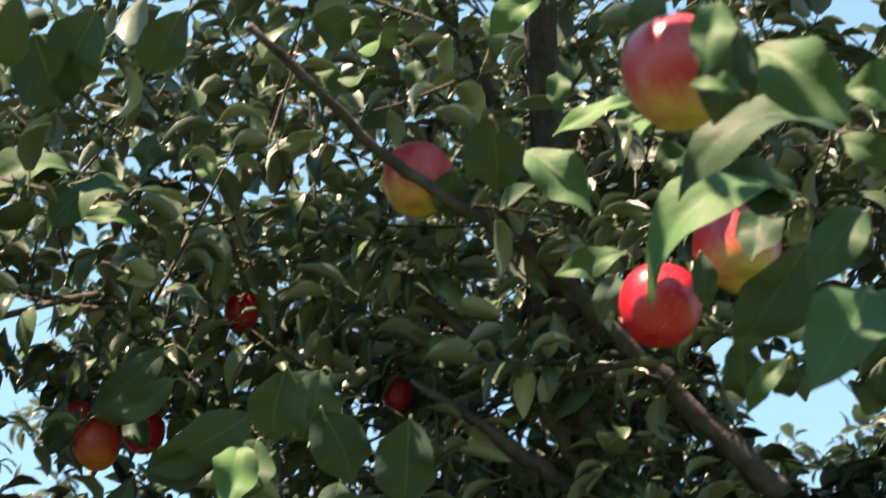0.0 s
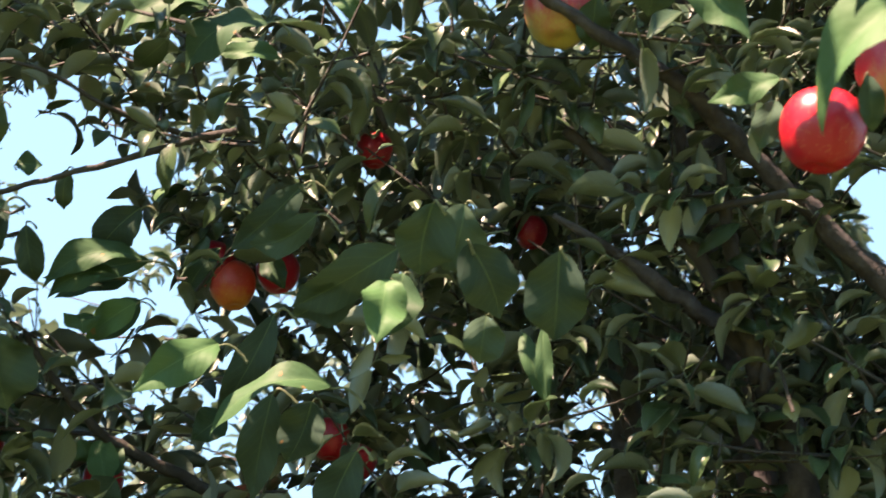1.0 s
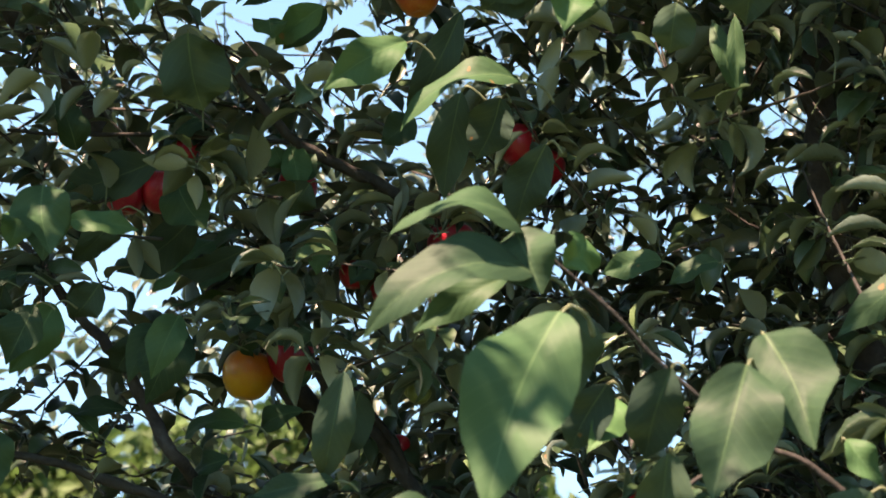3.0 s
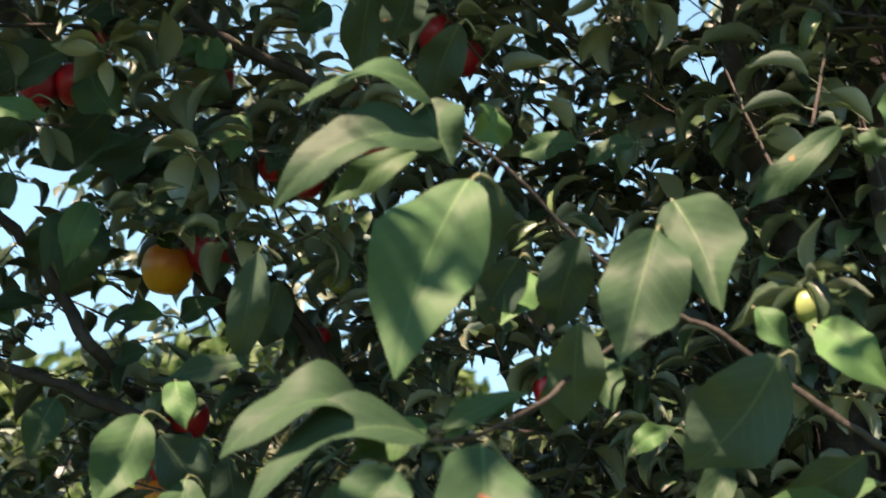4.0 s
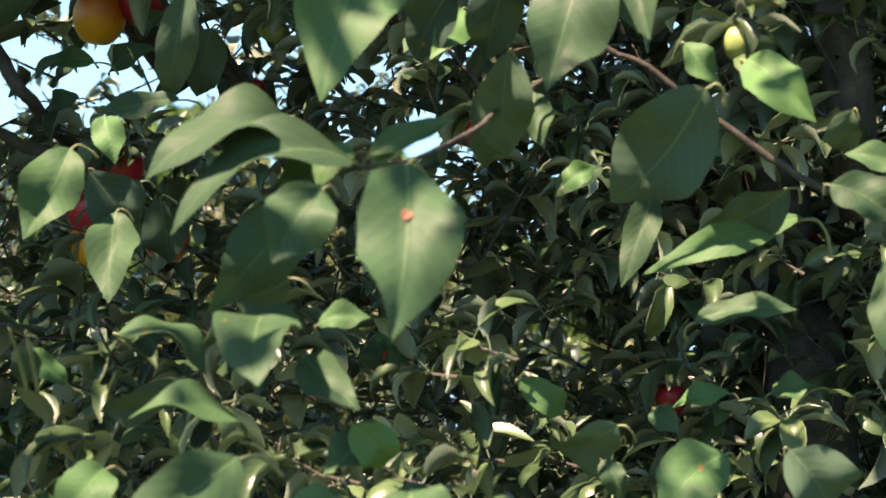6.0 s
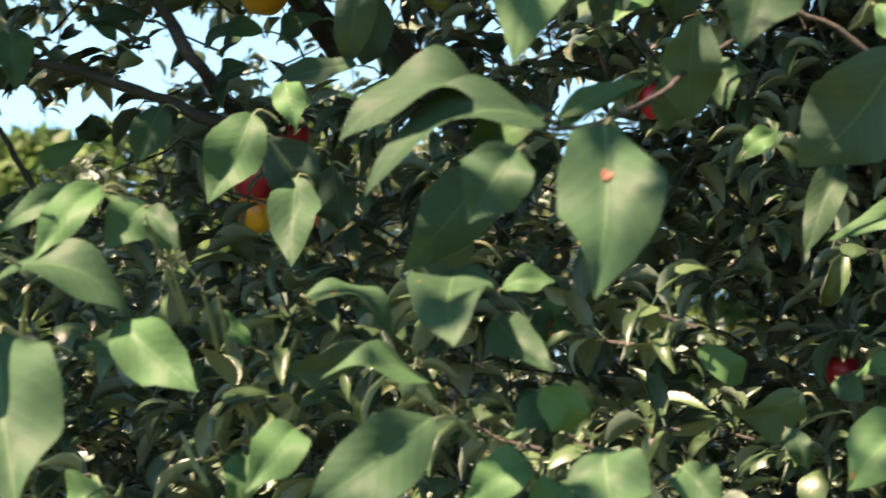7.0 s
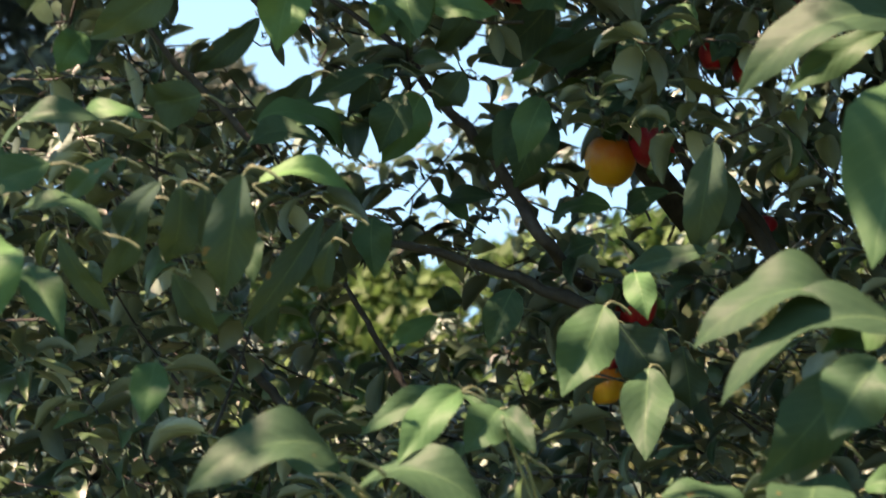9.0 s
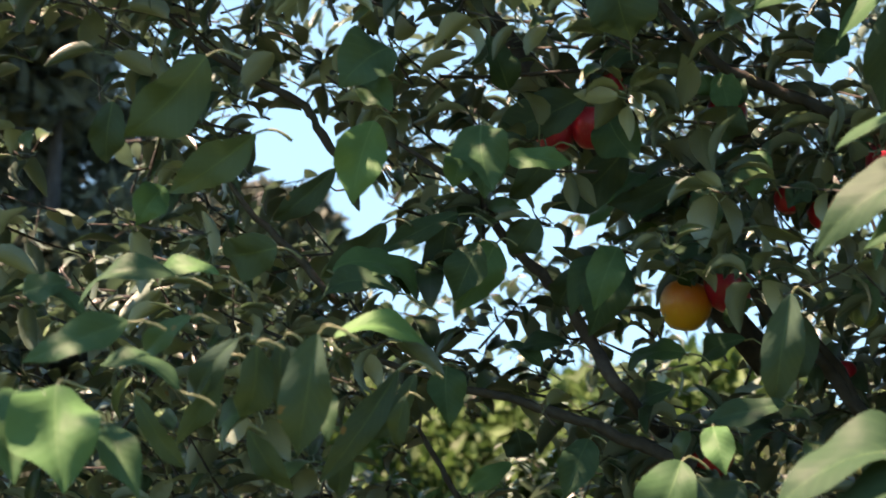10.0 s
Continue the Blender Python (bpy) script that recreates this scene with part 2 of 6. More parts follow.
def crown_leaf(rows, across, wide, roll, curl, seed, skins=(0, 1)):
    """A small leaf of length 1 along +y with an upper and a lower skin; roll turns its sides up into a trough (down where negative)."""
    rng = np.random.RandomState(seed)
    verts, uvs, faces = [], [], []
    n = across + 1
    twist, sway = rng.uniform(-0.6, 0.6), rng.uniform(-0.1, 0.1)
    for skin in skins:
        y, z, ang, v = 0.0, 0.0, -0.3 * curl, 0.0
        for i in range(rows + 1):
            last, v = v, i / rows
            w = wide * leaf_width(min(max(v, 0.03), 0.985))
            ang += curl * 1.3 * (v - last)
            y, z = y + math.cos(ang) * (v - last), z - math.sin(ang) * (v - last)
            turn = roll * (0.55 + 0.6 * math.sin(math.pi * v))
            for j in range(n):
                s = 2 * j / across - 1
                q = s * turn
                x, h = w * math.sin(q) / turn, w * (1 - math.cos(q)) / turn
                x, h = x + skin * 0.014 * math.sin(q), h - skin * 0.014 * math.cos(q)
                c, d = math.cos(twist * v), math.sin(twist * v)
                verts.append((x * c - h * d + sway * math.sin(math.pi * v), y + h * math.sin(ang), z + (x * d + h * c) * math.cos(ang)))
                uvs.append((0.5 + 0.5 * s * min(1, 2 * w / wide) + 2 * skin, v))
    side = (rows + 1) * n
    for skin in range(0, len(skins) * side, side):
        for i in range(rows):
            for j in range(across):
                a = skin + i * n + j
                faces.append((a, a + 1, a + 1 + n, a + n) if skin == 0 and len(skins) == 2 else (a, a + n, a + n + 1, a + 1))
    k, r, stalk = len(verts), 0.016, 0.38
    for px, py, pz in ((0, 0.03, -0.01), (0, -stalk, -0.3 * stalk)):
        for dx, dz in ((-r, 0.3 * r), (r, 0.3 * r), (0, -r)):
            verts.append((px + dx, py, pz + dz))
            uvs.append((2.5, 0.5))
    for a, b in ((0, 1), (1, 2), (2, 0)) if len(skins) == 2 else ((0, 1),):
        faces.append((k + a, k + b, k + 3 + b, k + 3 + a))
    return np.array(verts), np.array(faces), np.array(uvs)


def frame_of(base, tip, face):
    """Axes of a leaf: y from base to tip, z near face."""
    y = (Vector(tip) - Vector(base)).normalized()
    z = Vector(face)
    z = (z - z.dot(y) * y).normalized()
    return y.cross(z), y, z


leaf_count = [0]


def leaf(parent, base, tip, width, face, curl=0.5, fold=0.35, cup=0.0, stalk=0.18, spot=0.0):
    """One large leaf of the tree, as a part of its own."""
    leaf_count[0] += 1
    verts, faces, uvs = leaf_shape(22, 6, 0.62 * fold, curl, 2.1, leaf_count[0], cup)
    x, y, z = frame_of(base, tip, face)
    # stretch so that the bent blade still spans base to tip
    end = verts[22 * 7 + 3]
    chord = math.hypot(end[1], end[2])
    turn = math.atan2(end[2], end[1])
    c, s = math.cos(-turn), math.sin(-turn)
    yy, zz = verts[:, 1] * c - verts[:, 2] * s, verts[:, 1] * s + verts[:, 2] * c
    length = (Vector(tip) - Vector(base)).length
    k = length / chord
    flat = np.stack([verts[:, 0], yy, zz], 1)
    rib = flat.copy()
    for i in range(23):
        rib[i * 7:i * 7 + 7] = flat[i * 7 + 3]
    rib[:, 0] *= width / k
    local = rib * k + (flat - rib) * width * np.array([1, 0, 1])
    # blades facing down take the material with shade in its colour
    ob = mesh_object("leaf", local.tolist(), faces, MAT_LEAF_SHADED if face[2] < -0.4 else MAT_LEAF, parent, uvs=uvs)
    ob.matrix_basis = Matrix.Translation(base) @ Matrix((x, y, z)).transposed().to_4x4()
    # the leaf stalk: out of the blade, then bending back and down to its spur
    rng = np.random.RandomState(leaf_count[0])
    back = ob.matrix_basis.to_3x3().inverted() @ Vector((TREE_X - base[0], TREE_Y - base[1], -0.9)).normalized()
    n = length * stalk * 1.7
    p0 = Vector(flat[3]) * k + Vector((0, 0.05 * length, -0.0015))
    p1 = Vector((0, -0.45 * n, -0.1 * n)) + back * 0.25 * n
    p2 = p1 + Vector((rng.uniform(-0.2, 0.2) * n, -0.25 * n, 0)) + back * 0.55 * n
    p3 = p2 + Vector((rng.uniform(-0.2, 0.2) * n, 0, 0)) + back * 0.6 * n
    r = 0.0006 + 0.0075 * length
    v, f = tube([(*p0, 0.8 * r), (*p1, r), (*p2, r), (*p3, 1.3 * r)], 6, 0.06, leaf_count[0])
    mesh_object("petiole", v, f, MAT_PETIOLE, ob, "pale green leaf stalk")
    if spot:
        # a round scab of rot beside the midrib, spot of the way to the tip
        grid = local[:161].reshape(23, 7, 3)
        v, f = [], [tuple(range(9))]
        for i in range(9):
            a = i * 6.283 / 9
            row, col = 22 * spot + 0.6 * math.cos(a) * (1 + 0.2 * math.sin(3 * a)), 3.1 + 0.55 * math.sin(a)
            i0, j0 = int(row), int(col)
            fr, fc = row - i0, col - j0
            q = (grid[i0, j0] * (1 - fr) + grid[i0 + 1, j0] * fr) * (1 - fc) + (grid[i0, j0 + 1] * (1 - fr) + grid[i0 + 1, j0 + 1] * fr) * fc
            v.append((q[0], q[1], q[2] + 0.0009))
        mesh_object("rot_spot", v, f, MAT_ROT, ob, "reddish brown spot of rot", smooth=False)
    return ob


def tube(points, sides=8, knots=0.12, seed=0, close=True):
    """A tapered, knotty limb through points (x, y, z, radius), smoothed between them."""
    rng = np.random.RandomState(seed)
    p = np.array(points, float)
    fine = []
    for i in range(len(p) - 1):
        a, b = p[max(i - 1, 0)], p[i]
        c, d = p[i + 1], p[min(i + 2, len(p) - 1)]
        for s in np.linspace(0, 1, 5)[:-1]:
            fine.append(0.5 * (2 * b + (c - a) * s + (2 * a - 5 * b + 4 * c - d) * s ** 2 + (3 * b - a - 3 * c + d) * s ** 3))
    fine.append(p[-1])
    fine = np.array(fine)
    fine[1:-1, :3] += rng.normal(size=(len(fine) - 2, 3)) * fine[1:-1, 3:4] * 0.16
    verts, faces = [], []
    for i, q in enumerate(fine):
        d = Vector(fine[min(i + 1, len(fine) - 1), :3] - fine[max(i - 1, 0), :3]).normalized()
        # a steady turn of the ring, from a fixed axis
        ref = Vector((0.3, 0.2, 0.93))
        u = (ref - ref.dot(d) * d)
        u = u.normalized() if u.length > 1e-3 else d.orthogonal().normalized()
        w = d.cross(u)
        r = max(q[3], 0.0008) * (1 + knots * rng.uniform(-1, 1))
        for k in range(sides):
            a = 2 * math.pi * k / sides
            rr = r * (1 + 0.08 * rng.uniform(-1, 1))
            verts.append(tuple(Vector(q[:3]) + u * math.cos(a) * rr + w * math.sin(a) * rr))
    for i in range(len(fine) - 1):
        for k in range(sides):
            a, b = i * sides + k, i * sides + (k + 1) % sides
            faces.append((a, b, b + sides, a + sides))
    if close:
        faces.append(tuple(range(sides))[::-1])
        faces.append(tuple(range(len(verts) - sides, len(verts))))
    return verts, faces


def branch(parent, name, *points):
    verts, faces = tube(points, 11 if points[0][3] > 0.008 else 6, 0.13, len(parent.children))
    return mesh_object(name, verts, faces, MAT_PETIOLE if name == "shoot" else MAT_BARK if points[0][3] > 0.012 else MAT_TWIG, parent)


# ---- ground ----
def build_ground():
    n, verts, faces = 60, [], []
    ring = [0.0] + [0.6 * 1.155 ** i for i in range(n)]
    for i, r in enumerate(ring):
        for k in range(48):
            a = 2 * math.pi * k / 48
            x, y = r * math.cos(a), r * math.sin(a)
            z = 0.05 * noise.noise((x * 0.4, y * 0.4, 0)) + (0.03 * noise.noise((x * 2, y * 2, 3)))
            verts.append((x, y, z * min(1, r / 2)))
    for i in range(n):
        for k in range(48):
            a, b = i * 48 + k, i * 48 + (k + 1) % 48
            faces.append((a, b, b + 48, a + 48))
    ob = mesh_object("ground", verts, faces, MAT_GROUND)
    tagged(ob, "grassy brown soil of an orchard under the trees", "ground", kind="structure")


build_ground()


def build_grass():
    """Tufts of grass on the orchard floor."""
    rng = np.random.RandomState(9)
    verts, faces = [], []
    for i in range(9000):
        r, a = 9.0 * rng.uniform(0, 1) ** 0.6, rng.uniform(0, 6.28)
        x, y = r * math.cos(a), 1.5 + r * math.sin(a)
        h, t = rng.uniform(0.05, 0.16), rng.uniform(0, 6.28)
        dx, dy = 0.004 * math.cos(t), 0.004 * math.sin(t)
        bx, by = rng.normal(0, 0.4 * h, 2)
        k = len(verts)
        verts += [(x - dx, y - dy, -0.03), (x + dx, y + dy, -0.03), (x + dx * 0.7 + bx * 0.4, y + dy * 0.7 + by * 0.4, h * 0.6), (x - dx * 0.7 + bx * 0.4, y - dy * 0.7 + by * 0.4, h * 0.6), (x + bx, y + by, h)]
        faces += [(k, k + 1, k + 2, k + 3), (k + 3, k + 2, k + 4)]
    ob = mesh_object("grass", verts, faces, MAT_GRASS, smooth=False)
    tagged(ob, "short green grass on the orchard floor", "grass", kind="stuff")


build_grass()


def cards(centres, sizes, rng, up=0.0):
    """Small bent leaf clumps, four corners and a raised middle each, for foliage far off."""
    n = len(centres)
    a = rng.normal(size=(n, 3))
    a[:, 2] += up
    a /= np.linalg.norm(a, axis=1, keepdims=True)
    b = np.cross(a, rng.normal(size=(n, 3)))
    b /= np.linalg.norm(b, axis=1, keepdims=True)
    c = np.cross(a, b)
    s = np.asarray(sizes)[:, None]
    v = np.stack([centres - a * s, centres - b * s * 0.45 + c * s * 0.12, centres + a * s, centres + b * s * 0.45 + c * s * 0.12], 1)
    verts = v.reshape(-1, 3)
    faces = np.arange(4 * n).reshape(-1, 4)
    return verts.tolist(), faces.tolist()


def far_tree(x, y, height, spread, material, label, seed, leaves=2600, size=0.11, low=0.15, category="tree"):
    """A tree seen from far: trunk, limbs and an uneven crown of leaf clumps."""
    rng = np.random.RandomState(seed)
    thing = new("far_tree")
    thing.location = (x, y, 0)
    tagged(thing, label, category, "trees behind the orchard")
    verts, faces = tube([(0, 0, -0.05, 0.05 * height / 2), (0.05, 0, height * 0.4, 0.03 * height / 2), (0.0, 0.05, height * 0.85, 0.008)], 8, 0.1, seed)
    mesh_object("trunk", verts, faces, MAT_BARK, thing)
    lobes = []
    for i in range(11):
        a, h = rng.uniform(0, 6.28), rng.uniform(low, 0.9)
        r = spread * math.sin(math.pi * min(1, (0.18 + 0.8 * (1 - h)))) * rng.uniform(0.3, 0.75)
        lobes.append((r * math.cos(a), r * math.sin(a), h * height, spread * rng.uniform(0.28, 0.5)))
        q = lobes[-1]
        verts, faces = tube([(0, 0, q[2] * 0.55, 0.018 * height / 2), (q[0] * 0.5, q[1] * 0.5, q[2] * 0.8, 0.01 * height / 2), (q[0], q[1], q[2], 0.004)], 5, 0.1, i)
        mesh_object("limb", verts, faces, MAT_BARK, thing)
    pts = []
    for i in range(leaves):
        q = lobes[rng.randint(len(lobes))]
        d = rng.normal(size=3)
        d *= q[3] * rng.uniform(0.35, 1.0) ** 0.5 / np.linalg.norm(d)
        pts.append((q[0] + d[0], q[1] + d[1], max(0.1, q[2] + d[2] * 0.9)))
    verts, faces = cards(np.array(pts), rng.uniform(0.6, 1.3, leaves) * size, rng)
    crown = mesh_object("crown", verts, faces, material, thing, smooth=False)
    crown["kind"] = "stuff"
    return thing


# ---- the apple tree ----
tree = new("apple_tree")
TREE_X, TREE_Y = 0.492, 2.134
tagged(tree, "apple tree in full dark green leaf with grey bark", "tree")
branch(tree, "limb", (0.595, 1.780, 2.528, 0.0179), (0.531, 1.751, 2.583, 0.0163), (0.459, 1.717, 2.643, 0.0140), (0.401, 1.683, 2.687, 0.0125), (0.350, 1.648, 2.723, 0.0117), (0.285, 1.608, 2.769, 0.0102), (0.228, 1.577, 2.789, 0.0087), (0.173, 1.545, 2.808, 0.0080), (0.111, 1.508, 2.830, 0.0072), (0.058, 1.466, 2.856, 0.0065), (0.019, 1.426, 2.874, 0.0058), (-0.056, 1.365, 2.916, 0.0047))
branch(tree, "limb", (0.353, 1.871, 2.928, 0.0110), (0.333, 1.849, 2.970, 0.0102), (0.284, 1.809, 3.045, 0.0098), (0.259, 1.768, 3.111, 0.0094), (0.226, 1.734, 3.163, 0.0090), (0.186, 1.700, 3.213, 0.0086), (0.153, 1.658, 3.267, 0.0063))
branch(tree, "limb", (0.379, 1.767, 2.484, 0.0116), (0.354, 1.752, 2.536, 0.0109), (0.324, 1.736, 2.587, 0.0103), (0.288, 1.719, 2.639, 0.0097), (0.241, 1.707, 2.678, 0.0092), (0.194, 1.694, 2.717, 0.0080), (0.153, 1.682, 2.749, 0.0068))
branch(tree, "twig", (0.402, 1.637, 2.642, 0.0053), (0.336, 1.678, 2.645, 0.0047), (0.281, 1.717, 2.646, 0.0041), (0.238, 1.753, 2.644, 0.0031), (0.173, 1.786, 2.651, 0.0021))
branch(tree, "limb", (0.389, 1.791, 2.472, 0.0138), (0.361, 1.768, 2.509, 0.0117), (0.306, 1.749, 2.545, 0.0102), (0.252, 1.729, 2.577, 0.0088), (0.191, 1.707, 2.611, 0.0060), (0.136, 1.685, 2.637, 0.0033))
branch(tree, "limb", (0.366, 1.753, 2.513, 0.0116), (0.355, 1.726, 2.581, 0.0099), (0.343, 1.699, 2.642, 0.0082), (0.333, 1.666, 2.707, 0.0055))
branch(tree, "twig", (0.406, 1.684, 2.660, 0.0034), (0.399, 1.714, 2.600, 0.0038), (0.392, 1.745, 2.533, 0.0041), (0.385, 1.778, 2.452, 0.0048))
branch(tree, "twig", (-0.240, 1.680, 2.745, 0.0049), (-0.300, 1.680, 2.731, 0.0045), (-0.359, 1.681, 2.710, 0.0042), (-0.417, 1.678, 2.692, 0.0040), (-0.474, 1.675, 2.672, 0.0037), (-0.512, 1.672, 2.658, 0.0030), (-0.561, 1.672, 2.629, 0.0019))
branch(tree, "twig", (-0.259, 1.730, 2.755, 0.0043), (-0.333, 1.713, 2.766, 0.0040), (-0.406, 1.688, 2.786, 0.0035), (-0.464, 1.659, 2.812, 0.0030), (-0.521, 1.639, 2.819, 0.0020))
branch(tree, "twig", (-0.063, 1.746, 2.784, 0.0044), (-0.089, 1.710, 2.846, 0.0039), (-0.114, 1.684, 2.887, 0.0034), (-0.143, 1.656, 2.928, 0.0028), (-0.154, 1.636, 2.956, 0.0021))
branch(tree, "limb", (-0.180, 2.173, 2.354, 0.0102), (-0.233, 2.146, 2.388, 0.0098), (-0.286, 2.120, 2.413, 0.0093), (-0.330, 2.093, 2.437, 0.0085), (-0.382, 2.066, 2.457, 0.0077), (-0.432, 2.037, 2.476, 0.0071), (-0.466, 2.006, 2.505, 0.0065), (-0.506, 1.967, 2.547, 0.0049), (-0.531, 1.929, 2.588, 0.0030))
branch(tree, "twig", (-0.458, 2.090, 2.501, 0.0035), (-0.534, 2.074, 2.501, 0.0033), (-0.645, 2.045, 2.499, 0.0031), (-0.753, 2.013, 2.491, 0.0028), (-0.823, 1.988, 2.489, 0.0024))
branch(tree, "limb", (-0.512, 2.622, 1.900, 0.0171), (-0.574, 2.291, 2.020, 0.0115), (-0.571, 2.040, 2.047, 0.0093), (-0.612, 2.024, 2.112, 0.0085), (-0.653, 2.005, 2.178, 0.0077), (-0.695, 1.987, 2.222, 0.0069), (-0.730, 1.971, 2.266, 0.0061), (-0.764, 1.953, 2.310, 0.0050), (-0.812, 1.930, 2.346, 0.0038), (-0.854, 1.910, 2.375, 0.0022))
branch(tree, "limb", (-0.497, 2.109, 1.959, 0.0113), (-0.589, 2.083, 1.998, 0.0083), (-0.660, 2.060, 2.026, 0.0073), (-0.730, 2.036, 2.047, 0.0064), (-0.787, 2.015, 2.056, 0.0056), (-0.843, 1.991, 2.077, 0.0049), (-0.911, 1.959, 2.096, 0.0034))
branch(tree, "twig", (-0.862, 1.822, 2.288, 0.0043), (-0.903, 1.784, 2.348, 0.0057), (-0.919, 1.765, 2.380, 0.0057), (-0.962, 1.735, 2.404, 0.0057), (-1.003, 1.704, 2.427, 0.0052), (-1.042, 1.670, 2.456, 0.0047), (-1.073, 1.636, 2.492, 0.0043))
branch(tree, "twig", (-0.857, 1.756, 2.121, 0.0048), (-0.892, 1.729, 2.166, 0.0048), (-0.915, 1.712, 2.191, 0.0048), (-0.949, 1.684, 2.228, 0.0038), (-0.981, 1.652, 2.278, 0.0027))
branch(tree, "twig", (-0.770, 2.155, 1.818, 0.0063), (-0.800, 2.141, 1.872, 0.0055), (-0.822, 2.130, 1.910, 0.0049), (-0.851, 2.114, 1.964, 0.0043), (-0.879, 2.095, 2.017, 0.0028))
branch(tree, "twig", (-0.879, 2.012, 1.758, 0.0075), (-0.907, 1.998, 1.816, 0.0070), (-0.935, 1.983, 1.859, 0.0064), (-0.975, 1.961, 1.902, 0.0051), (-1.022, 1.934, 1.945, 0.0038))
branch(tree, "limb", (-0.258, 2.252, 1.991, 0.0079), (-0.297, 2.238, 2.052, 0.0071), (-0.334, 2.221, 2.121, 0.0065), (-0.372, 2.208, 2.159, 0.0059), (-0.409, 2.189, 2.212, 0.0055), (-0.454, 2.166, 2.271, 0.0051), (-0.489, 2.139, 2.337, 0.0039))
branch(tree, "limb", (-0.251, 2.258, 1.968, 0.0110), (-0.317, 2.231, 2.076, 0.0094), (-0.346, 2.218, 2.114, 0.0086), (-0.394, 2.202, 2.151, 0.0079), (-0.419, 2.188, 2.188, 0.0071), (-0.446, 2.169, 2.239, 0.0039))
branch(tree, "trunk", (0.412, 2.309, -0.06, 0.0753), (0.442, 2.259, 1.467, 0.0602), (0.416, 2.259, 1.825, 0.0479), (0.367, 2.223, 2.096, 0.0381), (0.331, 2.194, 2.201, 0.0331), (0.294, 2.157, 2.311, 0.0290), (0.272, 2.108, 2.432, 0.0257), (0.260, 2.065, 2.513, 0.0232), (0.247, 2.002, 2.632, 0.0215))
branch(tree, "trunk", (0.466, 1.927, 2.329, 0.0254), (0.440, 1.897, 2.414, 0.0238), (0.412, 1.868, 2.485, 0.0201), (0.397, 1.850, 2.515, 0.0157), (0.376, 1.824, 2.565, 0.0114), (0.333, 1.782, 2.654, 0.0092), (0.304, 1.734, 2.739, 0.0077), (0.287, 1.666, 2.843, 0.0056))
branch(tree, "twig", (0.397, 1.534, 1.815, 0.0048), (0.313, 1.543, 1.858, 0.0041), (0.272, 1.542, 1.883, 0.0039), (0.220, 1.539, 1.921, 0.0037), (0.158, 1.532, 1.970, 0.0033), (0.120, 1.527, 1.986, 0.0030), (0.068, 1.516, 2.023, 0.0027), (0.020, 1.502, 2.062, 0.0025), (-0.022, 1.484, 2.105, 0.0024), (-0.068, 1.465, 2.144, 0.0018), (-0.104, 1.450, 2.167, 0.0014))
branch(tree, "twig", (0.001, 1.472, 1.905, 0.0022), (-0.040, 1.451, 1.879, 0.0024), (-0.074, 1.427, 1.861, 0.0024), (-0.112, 1.399, 1.865, 0.0024), (-0.134, 1.371, 1.868, 0.0017))
branch(tree, "shoot", (-0.422, 1.418, 1.690, 0.0025), (-0.441, 1.388, 1.748, 0.0017), (-0.447, 1.362, 1.782, 0.0007))
branch(tree, "shoot", (-0.420, 1.418, 1.690, 0.0022), (-0.428, 1.393, 1.729, 0.0017), (-0.430, 1.370, 1.750, 0.0007))
branch(tree, "shoot", (-0.396, 1.425, 1.666, 0.0023), (-0.399, 1.402, 1.698, 0.0018), (-0.400, 1.380, 1.718, 0.0007))
branch(tree, "shoot", (-0.388, 1.427, 1.666, 0.0022), (-0.388, 1.405, 1.696, 0.0017), (-0.387, 1.383, 1.715, 0.0007))
branch(tree, "shoot", (-0.574, 1.372, 1.688, 0.0025), (-0.585, 1.345, 1.710, 0.0018), (-0.596, 1.318, 1.724, 0.0007))
branch(tree, "shoot", (-0.557, 1.378, 1.680, 0.0022), (-0.547, 1.359, 1.702, 0.0017), (-0.539, 1.340, 1.715, 0.0007))
branch(tree, "shoot", (-0.387, 1.364, 1.552, 0.0027), (-0.401, 1.362, 1.575, 0.0036), (-0.411, 1.360, 1.598, 0.0007))
branch(tree, "twig", (0.078, 1.555, 1.975, 0.0017), (0.040, 1.530, 1.946, 0.0023), (0.013, 1.503, 1.923, 0.0024), (-0.009, 1.475, 1.897, 0.0024), (-0.044, 1.446, 1.875, 0.0022), (-0.079, 1.415, 1.860, 0.0020), (-0.109, 1.382, 1.853, 0.0016))
branch(tree, "shoot", (-0.552, 1.325, 1.708, 0.0021), (-0.573, 1.306, 1.726, 0.0020), (-0.591, 1.288, 1.728, 0.0007))
branch(tree, "limb", (TREE_X, TREE_Y, 1.9, 0.03), (TREE_X - 0.15, TREE_Y - 0.3, 3.0, 0.024), (0.2, 1.05, 3.35, 0.017), (-0.5, 0.45, 3.25, 0.012), (-1.3, 0.1, 3.1, 0.006))
# unseen limb, added to carry the second bough's shading leaves
branch(tree, "limb", (-0.45, 2.45, 2.15, 0.02), (-0.95, 2.1, 2.8, 0.016), (-1.35, 1.5, 3.12, 0.012), (-1.6, 0.9, 3.15, 0.008), (-1.75, 0.5, 3.05, 0.005))

